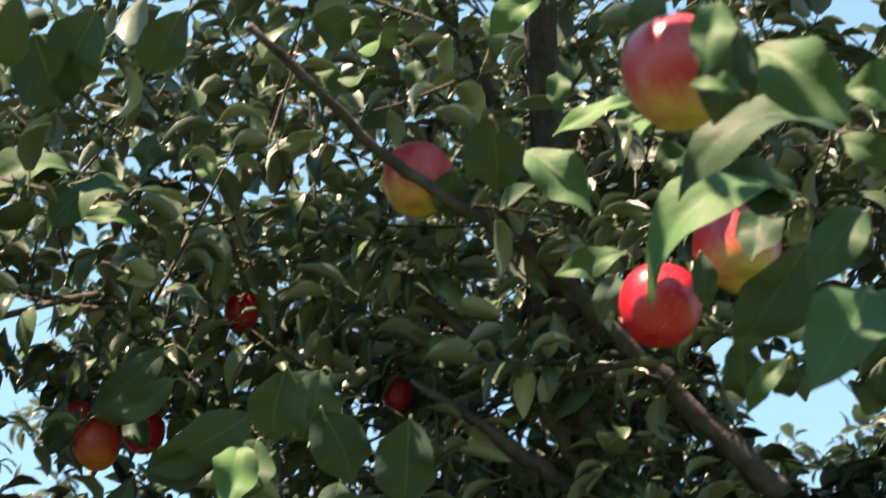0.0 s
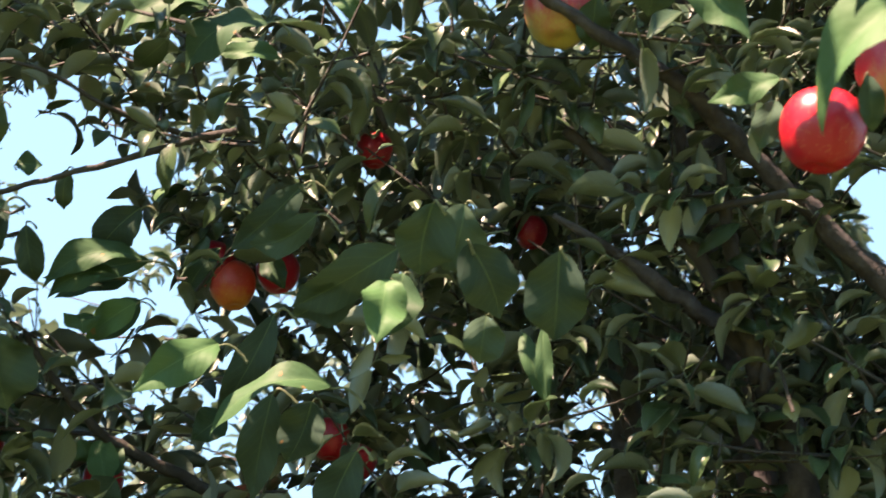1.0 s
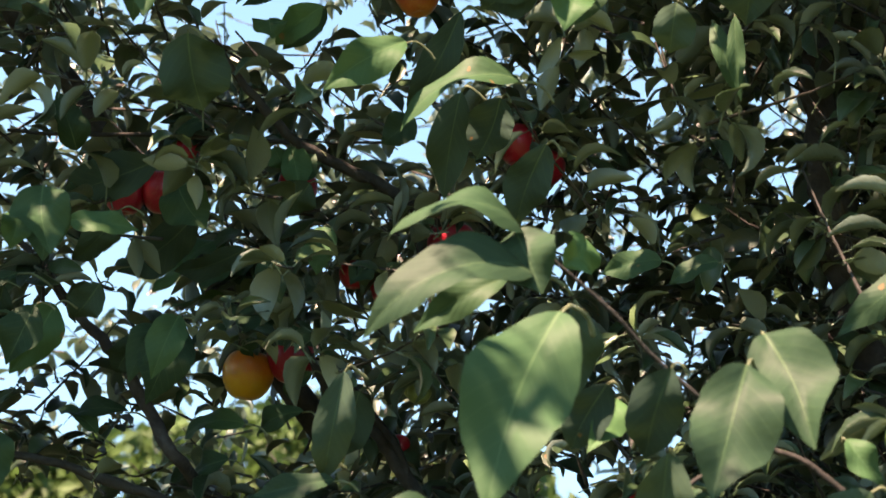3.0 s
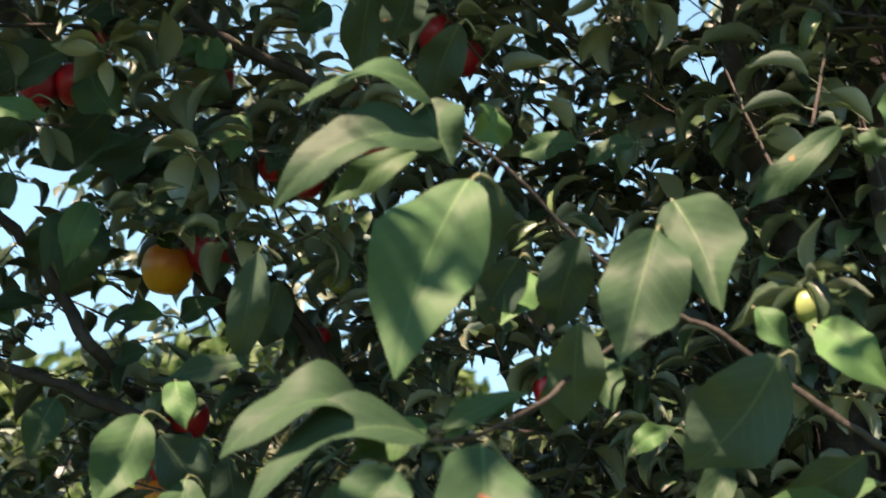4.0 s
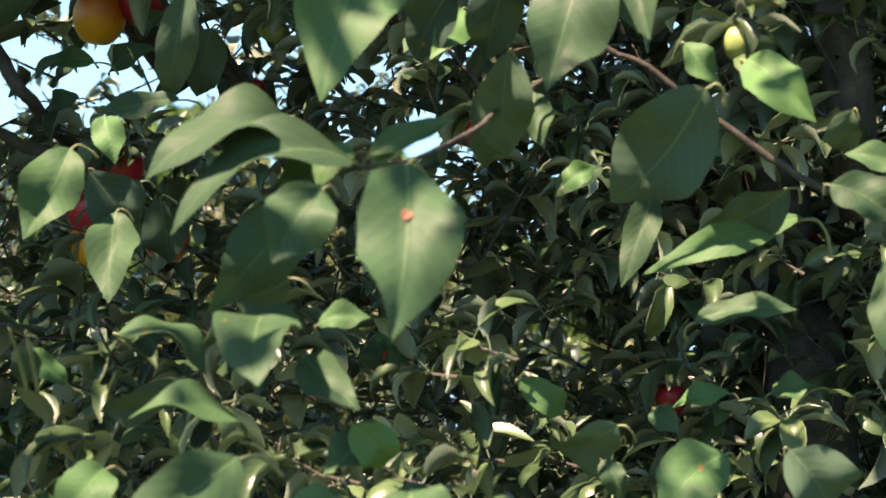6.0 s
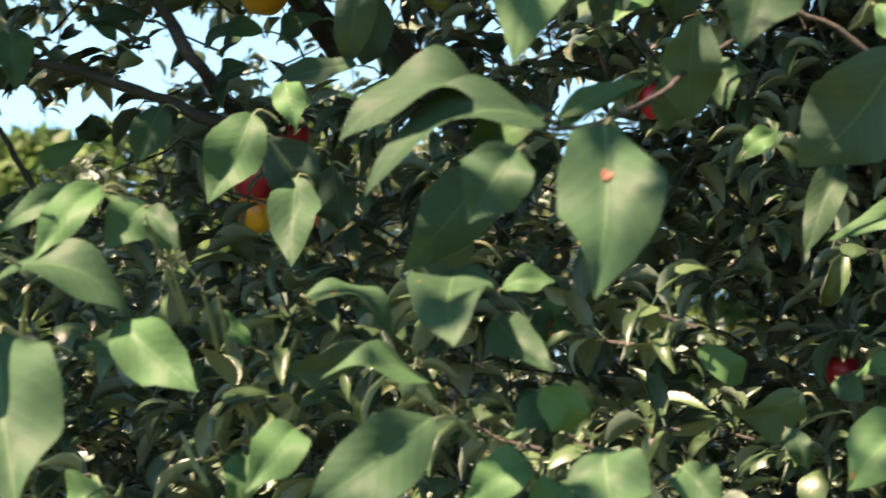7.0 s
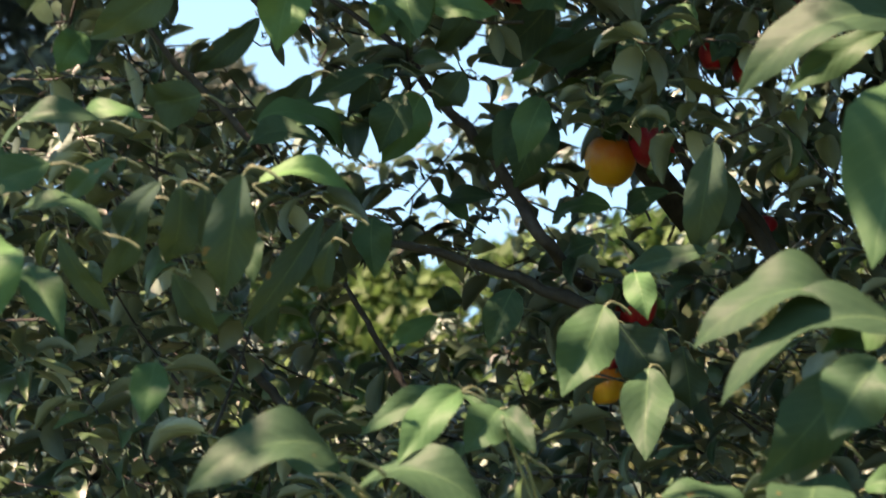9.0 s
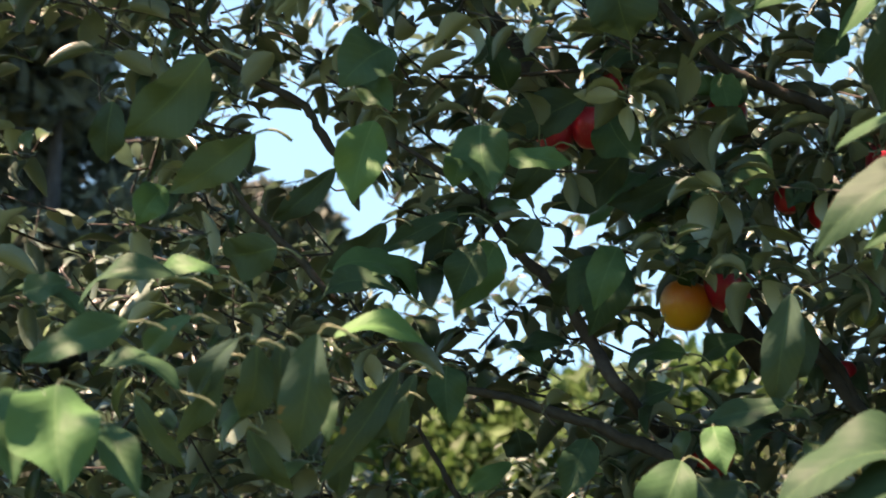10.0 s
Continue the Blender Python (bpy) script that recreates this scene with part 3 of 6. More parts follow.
# openings in the crown, as x and z (from eye height) for each metre ahead, and their half sizes
GAPS = []
GAPS += [(0.362, 0.557, 0.0562, 0.0367), (0.322, 0.592, 0.0217, 0.0217), (0.408, 0.693, 0.0160, 0.0160), (-0.196, 0.540, 0.0188, 0.0188), (-0.115, 0.882, 0.0119, 0.0119), (-0.151, 0.841, 0.0117, 0.0117), (0.450, 0.931, 0.0228, 0.0228), (-0.057, 0.744, 0.0125, 0.0125), (-0.023, 0.709, 0.0140, 0.0140), (-0.186, 0.611, 0.0171, 0.0171), (0.341, 0.516, 0.0297, 0.0127), (0.156, 0.546, 0.0104, 0.0104)]
GAPS += [(0.217, 0.843, 0.0103, 0.0103), (0.043, 0.651, 0.0107, 0.0107), (-0.006, 0.650, 0.0107, 0.0107), (-0.283, 0.652, 0.0281, 0.0281), (-0.250, 0.591, 0.0307, 0.0239), (-0.217, 0.533, 0.0233, 0.0199), (-0.128, 0.674, 0.0076, 0.0076), (-0.049, 0.749, 0.0114, 0.0114), (-0.028, 0.708, 0.0088, 0.0088), (0.306, 0.585, 0.0173, 0.0277), (-0.240, 0.491, 0.0072, 0.0072), (-0.176, 0.490, 0.0072, 0.0072)]
GAPS += [(-0.145, 0.469, 0.0064, 0.0064), (0.125, 0.453, 0.0083, 0.0083), (0.101, 0.424, 0.0108, 0.0108), (0.031, 0.424, 0.0126, 0.0126), (0.024, 0.448, 0.0095, 0.0095), (-0.118, 0.444, 0.0064, 0.0064), (0.160, 0.551, 0.0080, 0.0080), (0.148, 0.690, 0.0077, 0.0077), (0.206, 0.711, 0.0057, 0.0057), (-0.253, 0.547, 0.0237, 0.0197), (-0.213, 0.528, 0.0175, 0.0234), (-0.365, 0.286, 0.0282, 0.0207)]
GAPS += [(-0.322, 0.327, 0.0105, 0.0105), (-0.259, 0.288, 0.0128, 0.0128), (-0.277, 0.233, 0.0127, 0.0127), (-0.128, 0.422, 0.0112, 0.0112), (0.107, 0.447, 0.0120, 0.0120), (0.096, 0.423, 0.0097, 0.0097), (0.023, 0.428, 0.0111, 0.0111), (0.040, 0.357, 0.0087, 0.0087), (0.115, 0.380, 0.0096, 0.0096), (0.005, 0.388, 0.0088, 0.0088), (-0.390, 0.325, 0.0076, 0.0076), (-0.238, 0.491, 0.0085, 0.0085)]
GAPS += [(-0.180, 0.247, 0.0107, 0.0107), (-0.263, 0.283, 0.0105, 0.0082), (-0.275, 0.222, 0.0104, 0.0081), (-0.250, 0.214, 0.0069, 0.0069), (-0.186, 0.212, 0.0059, 0.0059), (-0.088, 0.309, 0.0064, 0.0064), (0.042, 0.355, 0.0079, 0.0079), (0.013, 0.355, 0.0051, 0.0051), (-0.001, 0.386, 0.0066, 0.0066), (0.155, 0.322, 0.0051, 0.0051), (-0.222, 0.238, 0.0060, 0.0060), (-0.286, 0.251, 0.0070, 0.0070)]
GAPS += [(-0.095, 0.218, 0.0036, 0.0036), (-0.317, 0.593, 0.0283, 0.0161), (-0.269, 0.596, 0.0280, 0.0240), (-0.235, 0.564, 0.0236, 0.0275), (-0.244, 0.516, 0.0155, 0.0155), (-0.322, 0.198, 0.0105, 0.0081), (-0.348, 0.198, 0.0082, 0.0071), (-0.253, 0.213, 0.0056, 0.0056), (-0.311, 0.223, 0.0057, 0.0057), (-0.356, 0.235, 0.0051, 0.0051), (-0.279, 0.237, 0.0057, 0.0057), (-0.210, 0.239, 0.0048, 0.0048)]
GAPS += [(0.046, 0.125, 0.0035, 0.0035), (-0.358, 0.294, 0.0226, 0.0180), (-0.451, 0.303, 0.0186, 0.0124), (-0.302, 0.227, 0.0123, 0.0088), (-0.348, 0.195, 0.0112, 0.0074), (-0.253, 0.214, 0.0075, 0.0075), (-0.228, 0.238, 0.0087, 0.0087), (-0.408, 0.254, 0.0061, 0.0061), (-0.322, 0.243, 0.0071, 0.0071), (-0.397, 0.280, 0.0091, 0.0091), (-0.511, 0.384, 0.0287, 0.0265), (-0.480, 0.340, 0.0281, 0.0216)]
GAPS += [(-0.440, 0.308, 0.0254, 0.0169), (-0.366, 0.287, 0.0268, 0.0165), (-0.262, 0.281, 0.0137, 0.0137), (-0.345, 0.233, 0.0171, 0.0114), (-0.310, 0.209, 0.0140, 0.0140), (-0.251, 0.218, 0.0139, 0.0139), (-0.587, 0.431, 0.0161, 0.0138), (-0.229, 0.239, 0.0095, 0.0095), (-0.200, 0.241, 0.0110, 0.0110), (-0.131, 0.415, 0.0139, 0.0139), (-0.571, 0.504, 0.0149, 0.0149), (-0.468, 0.359, 0.0151, 0.0151)]
GAPS += [(-0.414, 0.283, 0.0167, 0.0105), (-0.303, 0.238, 0.0105, 0.0105), (-0.339, 0.313, 0.0107, 0.0107), (-0.315, 0.319, 0.0098, 0.0098), (-0.394, 0.171, 0.0245, 0.0245), (-0.343, 0.174, 0.0161, 0.0161), (-0.458, 0.154, 0.0208, 0.0104), (-0.711, 0.390, 0.0429, 0.0286), (-0.748, 0.453, 0.0246, 0.0295), (-0.378, 0.170, 0.0222, 0.0163), (-0.445, 0.161, 0.0181, 0.0136), (-0.484, 0.105, 0.0152, 0.0091)]
GAPS += [(-0.245, 0.603, 0.0413, 0.0328), (-0.225, 0.554, 0.0275, 0.0246), (-0.338, 0.653, 0.0314, 0.0185), (-0.271, 0.631, 0.0275, 0.0246), (-0.226, 0.506, 0.0216, 0.0205), (-0.539, 0.393, 0.0275, 0.0246), (-0.474, 0.341, 0.0275, 0.0185), (-0.368, 0.290, 0.0295, 0.0185)]
# crown parts that are thinly leaved: the same numbers, and the share of leaves that stay
THIN = [(-0.728, 0.410, 0.0965, 0.1097, 0.5), (-0.402, 0.160, 0.0967, 0.0335, 0.85), (-0.445, 0.153, 0.0980, 0.0452, 0.9), (-0.414, 0.163, 0.0443, 0.0259, 0.75), (-0.482, 0.462, 0.1055, 0.0487, 0.75), (-0.302, 0.429, 0.0957, 0.0459, 0.75)]
# fruit that hangs in the open: where it hangs and how wide it is
FRUIT = []
FRUIT += [(0.30, 0.94, 2.55, 0.086), (0.14, 1.57, 2.85, 0.087), (0.36, 1.30, 2.54, 0.080), (0.44, 1.29, 2.60, 0.086), (-0.08, 1.98, 2.88, 0.050), (-0.31, 2.08, 2.75, 0.065), (-0.28, 2.09, 2.72, 0.066), (-0.22, 2.10, 2.75, 0.062), (-0.15, 2.21, 2.53, 0.059), (-0.11, 2.23, 2.50, 0.054), (-0.64, 2.12, 2.44, 0.064), (-0.69, 2.12, 2.44, 0.060), (-0.62, 2.14, 2.50, 0.049), (-0.46, 2.19, 2.47, 0.057)]
FRUIT += [(-0.54, 2.27, 2.21, 0.074), (-0.48, 2.27, 2.23, 0.069), (-0.24, 2.16, 2.37, 0.069), (-0.38, 2.23, 2.35, 0.041), (-0.34, 2.27, 2.33, 0.049), (-0.50, 2.23, 1.99, 0.060), (-0.54, 2.23, 1.93, 0.063), (-0.54, 2.24, 1.88, 0.055), (-0.44, 2.26, 1.89, 0.064), (-0.26, 2.25, 2.42, 0.045), (-0.33, 2.27, 2.34, 0.041), (-0.13, 2.30, 1.73, 0.038), (0.00, 1.87, 1.97, 0.042), (0.24, 2.18, 1.67, 0.044)]
FRUIT += [(0.46, 2.33, 1.89, 0.036), (0.14, 2.08, 2.80, 0.046), (-0.33, 2.32, 2.11, 0.036), (-0.52, 2.22, 2.37, 0.033), (-0.28, 2.12, 2.16, 0.035), (-0.79, 1.88, 2.19, 0.017), (0.12, 2.16, 2.00, 0.033), (-0.04, 2.20, 1.73, 0.026), (-0.28, 2.11, 2.15, 0.032), (0.25, 1.56, 2.00, 0.032)]


def open_share(x, y, z):
    """The share of leaves that grow at a place of the crown."""
    u, w = x / y, (z - EYE) / y
    share = 1.0
    for gx, gz, rx, rz, part_left in THIN:
        if ((u - gx) / rx) ** 2 + ((w - gz) / rz) ** 2 < 1.0:
            share = min(share, part_left)
    for gx, gz, rx, rz in GAPS:
        rx, rz = (1.12 * rx, 1.12 * rz) if rx > 0.018 else (0.92 * rx, 0.92 * rz)
        q = ((u - gx) / rx) ** 2 + ((w - gz) / rz) ** 2
        if q < 1.0:
            share = min(share, 0.03 + 0.3 * q ** 5)
    for fx, fy, fz, size in FRUIT:
        if (x - fx) ** 2 + (y - fy) ** 2 + (z - fz) ** 2 < (0.62 * size) ** 2:
            return 0.0
        if y < fy + 0.02 and math.hypot(u - fx / fy, w - (fz - EYE) / fy) < 0.52 * size / fy:
            share = min(share, 0.12)
    return share


def shoot(a, b, c):
    """A thin three-sided shoot through three points."""
    side = (c - a).orthogonal().normalized()
    turn = (c - a).normalized().cross(side)
    verts = [tuple(q + (side * math.cos(2.094 * i) + turn * math.sin(2.094 * i)) * r) for q, r in ((a, 0.0029), (b, 0.0019), (c, 0.0014)) for i in range(3)]
    return verts, [(3 * k + i, 3 * k + (i + 1) % 3, 3 * k + 3 + (i + 1) % 3, 3 * k + 3 + i) for k in range(2) for i in range(3)]


def build_foliage():
    rng = np.random.RandomState(5)
    def kind(i, rows, across, skins=(0, 1)):
        p = rng.uniform()
        roll = rng.uniform(0.35, 0.8) if p < 0.36 else rng.uniform(0.9, 1.75) if p < 0.84 else rng.uniform(-0.8, -0.35)
        return crown_leaf(rows, across, rng.uniform(0.42, 0.57), roll, rng.uniform(0.2, 1.5), 40 + i, skins)

    kinds = [kind(i, 5, 4) for i in range(40)]
    plain = [kind(i, 4, 2) for i in range(20)]
    deep = [kind(i, 3, 2, (1,)) for i in range(20)]
    vs, fs, us, k, k_near = [], [], [], 0, 0
    near_mesh = []
    for v, f, u in kinds:
        ob = mesh_object("leaf", v.tolist(), f.tolist(), MAT_SPUR_LEAF, tree, uvs=u)
        near_mesh.append(ob.data)
        bpy.data.objects.remove(ob)
    tv, tf, tk = [], [], 0
    spots = []
    while len(spots) < SPURS:
        az, el = rng.uniform(-32, 46), rng.uniform(-14, 47)
        r = 2.35 + 1.25 * rng.uniform(0, 1) ** 1.1 if rng.uniform() < 0.86 else rng.uniform(1.95, 2.35)
        a, e = radians(az), radians(el)
        x, y, z = -math.sin(a) * math.cos(e) * r, math.cos(a) * math.cos(e) * r, EYE + math.sin(e) * r
        if z < 0.35 or y < 0.8:
            continue
        if rng.uniform() > open_share(x, y, z):
            continue
        if az > -3 and rng.uniform() < (0.46 if el < 29 else 0.28):
            continue
        if az > 2 and 22 < el < 30 and rng.uniform() < 0.2:
            continue
        if el > 36 and rng.uniform() < (0.22 if el < 39.5 else 0.65):
            continue
        # clumps: shoots gather along boughs and leave hollows between
        if noise.noise((x * 2.6, y * 2.6, z * 2.6)) + 0.35 * noise.noise((x * 7, y * 7, z * 7)) < rng.uniform(-0.9, -0.1):
            continue
        spots.append((x, y, z))
    # the far side of the crown, a rounded mass behind the trunk
    while len(spots) < SPURS + 1400:
        q = rng.normal(size=3)
        q *= rng.uniform(0.75, 1.0) / np.linalg.norm(q)
        x, y, z = TREE_X - 0.5 + 2.2 * q[0], TREE_Y + 0.9 + 1.9 * q[1], 2.5 + 1.75 * q[2]
        if math.hypot(x, y) > 3.3 and y > 1.8 and rng.uniform() < open_share(x, y, z):
            spots.append((x, y, z))
    # the bough overhead, above what the walk looks at, that dapples the rest
    own = np.random.RandomState(132)
    while len(spots) < SPURS + 1520:
        x, y, z = own.uniform(-1.2, 0.5), own.uniform(-0.4, 0.9), own.uniform(2.75, 3.4)
        if math.degrees(math.atan2(z - 0.12 - 1.8, max(math.hypot(x, y), 0.01))) > 46:
            spots.append((x, y, z))
    # a second bough, added unseen beside the walk to shade the crown's edge
    while len(spots) < SPURS + 1565:
        spots.append((rng.uniform(-1.95, -1.2), rng.uniform(0.45, 1.15), rng.uniform(2.85, 3.3)))
    # the lower skirt of the crown, nearer than the rest
    while len(spots) < SPURS + 1620:
        a, e, r = radians(rng.uniform(-1, 22)), radians(rng.uniform(-10, 5)), rng.uniform(1.58, 1.98)
        x, y, z = -math.sin(a) * math.cos(e) * r, math.cos(a) * math.cos(e) * r, EYE + math.sin(e) * r
        if rng.uniform() < open_share(x, y, z):
            spots.append((x, y, z))
    # short spurs along the boughs
    boughs = [o for o in tree.children if o.name.startswith("limb")][:7]
    for bough in boughs:
        co = bough.data.vertices
        for i in range(4):
            q = co[rng.randint(len(co))].co
            s = (q.x + rng.uniform(-0.05, 0.05), q.y + rng.uniform(-0.06, 0.03), q.z + rng.uniform(-0.03, 0.06))
            if open_share(*s) > 0.9:
                spots.append(s)
    # a drooping rosette over every fruit
    crowded = len(spots)
    for fx, fy, fz, size in FRUIT[4:10] + FRUIT[11:]:
        for i in range(2):
            spots.append((fx + rng.uniform(-0.4, 0.4) * size, fy + rng.uniform(-0.35, 0.35) * size, fz + size * rng.uniform(0.62, 0.9)))
    for n, (x, y, z) in enumerate(spots):
        p = Vector((x, y, z))
        over = n >= crowded
        away = (p - Vector((0, 0, EYE))).length
        # the shoot points outwards from the trunk and up
        out = Vector((x - TREE_X, y - TREE_Y, 0.0))
        out = out.normalized() if out.length > 0.05 else Vector((0, -1, 0))
        axis = (out * rng.uniform(0.1, 1.0) + Vector((rng.normal() * 0.5, rng.normal() * 0.5, rng.uniform(-0.1, 0.9)))).normalized()
        length = rng.uniform(0.07, 0.24) * (0.4 if p.length < 2.75 else 1.0)
        if over or min(open_share(*(p - axis * length)), open_share(*(p - axis * length * 0.5))) < 0.5:
            length = 0.03
        verts, faces = shoot(p - axis * length, p - axis * length * 0.4 + Vector((0, 0, -0.006)), p)
        tv += verts
        tf += [tuple(i + tk for i in f) for f in faces]
        tk += len(verts)
        for i in range(rng.randint(6, 11)):
            a = i * 2.4 + rng.uniform(-0.5, 0.5)
            side = axis.orthogonal().normalized()
            side = side * math.cos(a) + axis.cross(side) * math.sin(a)
            d = (side * rng.uniform(0.7, 1.2) + axis * rng.uniform(-0.1, 0.7) + Vector((0, 0, rng.uniform(-0.5, 0.1) if over else rng.uniform(-0.45, 0.4)))).normalized()
            d = Vector((d.x, d.y, 0.55 * d.z)).normalized()
            size = rng.uniform(0.037, 0.077)
            base = p - axis * rng.uniform(0, length) + d * size * 0.22
            up = (Vector((0, 0, 1)) + Vector(rng.normal(size=3)) * 0.34)
            ax, ay, az_ = frame_of((0, 0, 0), d, up)
            which = rng.randint(len(kinds))
            v, f, u = kinds[which] if away < 2.52 else plain[which % 20] if away < 2.95 else deep[which % 20]
            m = np.array([ax, ay, az_]) * size
            tip = base + d * size
            share = open_share(*tip)
            if y < 2.3 and not over:
                share = min(share, open_share(*(base + d * size * 0.5)))
            if rng.uniform() > share + (0.35 if over else 0.05):
                continue
            if k_near < 110 and p.y < 2.12 and n < SPURS:
                k_near += 1
                ob = new("leaf", near_mesh[which])
                ob.parent = tree
                ob.matrix_basis = Matrix.Translation(base) @ Matrix(m.T.tolist()).to_4x4()
                continue
            vs.append(v @ m + np.array(base))
            fs.append(f + k)
            us.append(u)
            k += len(v)
    ob = mesh_object("foliage", np.concatenate(vs), np.concatenate(fs), MAT_FOLIAGE, tree, "dense mass of small folded green leaves", uvs=np.concatenate(us))
    ob["kind"] = "stuff"
    ob = mesh_object("shoot_wood", tv, tf, MAT_TWIG, tree)
    ob["kind"] = "stuff"


SPURS = 6800
build_foliage()
leaf(tree, (-0.105, 1.447, 2.174), (-0.226, 1.406, 2.162), 0.050, (0.18, -0.72, 0.67), 1.5, 0.78, 0.5, 0.11)
leaf(tree, (-0.113, 1.446, 2.177), (-0.087, 1.428, 2.110), 0.059, (-0.15, -0.97, 0.19), 0.5, 0.78, 0.28, 0.11)
leaf(tree, (-0.095, 1.431, 2.130), (-0.248, 1.404, 2.063), 0.059, (-0.08, -0.85, 0.53), 1.4, 0.78, 0.3, 0.11)
leaf(tree, (-0.121, 1.469, 2.138), (-0.211, 1.476, 2.086), 0.032, (-0.12, -0.99, 0.07), 0.5, 0.78, 0.28, 0.11)
leaf(tree, (-0.070, 1.375, 2.081), (-0.130, 1.315, 1.896), 0.091, (0.11, -0.96, 0.27), 0.3, 0.78, 0.28, 0.11)
leaf(tree, (-0.060, 1.442, 2.102), (-0.077, 1.517, 2.021), 0.050, (0.54, -0.56, -0.63), 0.4, 0.78, 0.28, 0.11)
leaf(tree, (0.029, 1.440, 2.044), (0.005, 1.510, 1.971), 0.050, (-0.31, -0.74, -0.60), 0.3, 0.78, 0.28, 0.11)
leaf(tree, (0.092, 1.397, 2.037), (0.056, 1.367, 1.913), 0.074, (0.07, -0.97, 0.21), 0.3, 0.78, 0.28, 0.11)
leaf(tree, (0.111, 1.427, 2.071), (0.144, 1.371, 1.958), 0.072, (-0.19, -0.90, 0.39), 0.25, 0.78, 0.28, 0.11)
leaf(tree, (0.025, 1.479, 1.972), (0.022, 1.546, 1.886), 0.053, (-0.04, -0.79, -0.61), 0.4, 0.78, 0.28, 0.11)
leaf(tree, (0.051, 1.564, 1.951), (0.057, 1.543, 1.897), 0.034, (-0.10, -0.93, 0.34), 0.3, 0.78, 0.28, 0.11)
leaf(tree, (0.249, 1.519, 1.973), (0.302, 1.471, 1.904), 0.047, (-0.19, -0.87, 0.46), 0.7, 0.78, 0.28, 0.11)
leaf(tree, (0.195, 1.543, 1.995), (0.227, 1.548, 1.949), 0.030, (0.15, -0.99, -0.01), 0.9, 0.78, 0.28, 0.11)
leaf(tree, (0.204, 1.471, 1.936), (0.122, 1.547, 1.843), 0.087, (-0.19, -0.84, -0.52), 0.4, 0.78, 0.28, 0.11)
leaf(tree, (0.293, 1.578, 2.183), (0.201, 1.616, 2.110), 0.034, (-0.31, -0.95, -0.10), 0.6, 0.4, 0.28, 0.11)
leaf(tree, (0.319, 1.496, 1.851), (0.375, 1.488, 1.814), 0.045, (0.01, -0.97, 0.24), 0.5, 0.78, 0.28, 0.11)
leaf(tree, (0.333, 1.620, 2.194), (0.338, 1.628, 2.166), 0.045, (-0.20, -0.93, -0.31), 0.4, 0.78, 0.28, 0.11)
leaf(tree, (0.360, 1.604, 2.224), (0.338, 1.592, 2.178), 0.036, (0.05, -0.97, 0.22), 0.9, 0.78, 0.28, 0.11)
leaf(tree, (-0.048, 1.500, 2.184), (-0.069, 1.489, 2.152), 0.049, (0.69, -0.69, -0.23), 0.5, 0.78, 0.28, 0.11)
leaf(tree, (-0.029, 1.542, 2.049), (-0.065, 1.606, 1.996), 0.050, (-0.24, -0.70, -0.68), 0.5, 0.78, 0.28, 0.11)
leaf(tree, (-0.019, 1.595, 2.045), (-0.049, 1.557, 1.985), 0.033, (0.36, -0.86, 0.36), 0.5, 0.78, 0.28, 0.11)
leaf(tree, (0.084, 1.676, 1.879), (0.116, 1.671, 1.898), 0.029, (-0.31, -0.90, 0.30), 0.9, 0.78, 0.28, 0.11)
leaf(tree, (-0.152, 1.388, 1.875), (-0.274, 1.325, 1.835), 0.072, (0.16, -0.72, 0.67), 1.5, 0.78, 0.28, 0.11)
leaf(tree, (-0.109, 1.393, 1.869), (-0.175, 1.362, 1.833), 0.036, (0.17, -0.87, 0.46), 0.5, 0.78, 0.28, 0.11)
leaf(tree, (-0.097, 1.395, 1.865), (-0.021, 1.392, 1.895), 0.022, (-0.15, -0.94, 0.31), 0.3, 0.78, 0.28, 0.11)
leaf(tree, (-0.095, 1.401, 1.859), (-0.022, 1.394, 1.896), 0.020, (-0.27, -0.89, 0.36), 0.3, 0.78, 0.28, 0.11)
leaf(tree, (-0.099, 1.363, 1.848), (-0.250, 1.310, 1.787), 0.058, (-0.03, -0.72, 0.69), 1.4, 0.78, 0.2, 0.11)
leaf(tree, (-0.145, 1.345, 1.822), (-0.222, 1.319, 1.725), 0.054, (0.30, -0.96, 0.02), 0.5, 0.5, 0.28, 0.11)
leaf(tree, (-0.124, 1.266, 1.818), (-0.159, 1.241, 1.757), 0.054, (0.27, -0.94, 0.22), 0.2, 0.78, 0.28, 0.11)
leaf(tree, (-0.057, 1.253, 1.835), (-0.064, 1.169, 1.694), 0.074, (0.02, -0.86, 0.51), 0.25, 0.78, 0.28, 0.11, 0.38)
leaf(tree, (-0.177, 1.353, 1.733), (-0.172, 1.257, 1.664), 0.064, (0.07, -0.58, 0.81), 0.4, 0.78, 0.28, 0.11)
leaf(tree, (-0.147, 1.358, 1.692), (-0.097, 1.311, 1.646), 0.036, (-0.29, -0.81, 0.50), 0.4, 0.78, 0.28, 0.11)
leaf(tree, (-0.324, 1.457, 1.718), (-0.247, 1.470, 1.675), 0.048, (0.47, -0.55, 0.69), 1.5, 0.78, 0.3, 0.11)
leaf(tree, (-0.204, 1.415, 1.623), (-0.292, 1.354, 1.641), 0.044, (0.49, -0.49, 0.72), 1.4, 0.78, 0.28, 0.11)
leaf(tree, (-0.192, 1.296, 1.610), (-0.285, 1.220, 1.536), 0.059, (0.32, -0.83, 0.45), 0.3, 0.78, 0.28, 0.11)
leaf(tree, (-0.121, 1.349, 1.577), (-0.170, 1.305, 1.541), 0.039, (0.24, -0.76, 0.61), 0.9, 0.78, 0.28, 0.11)
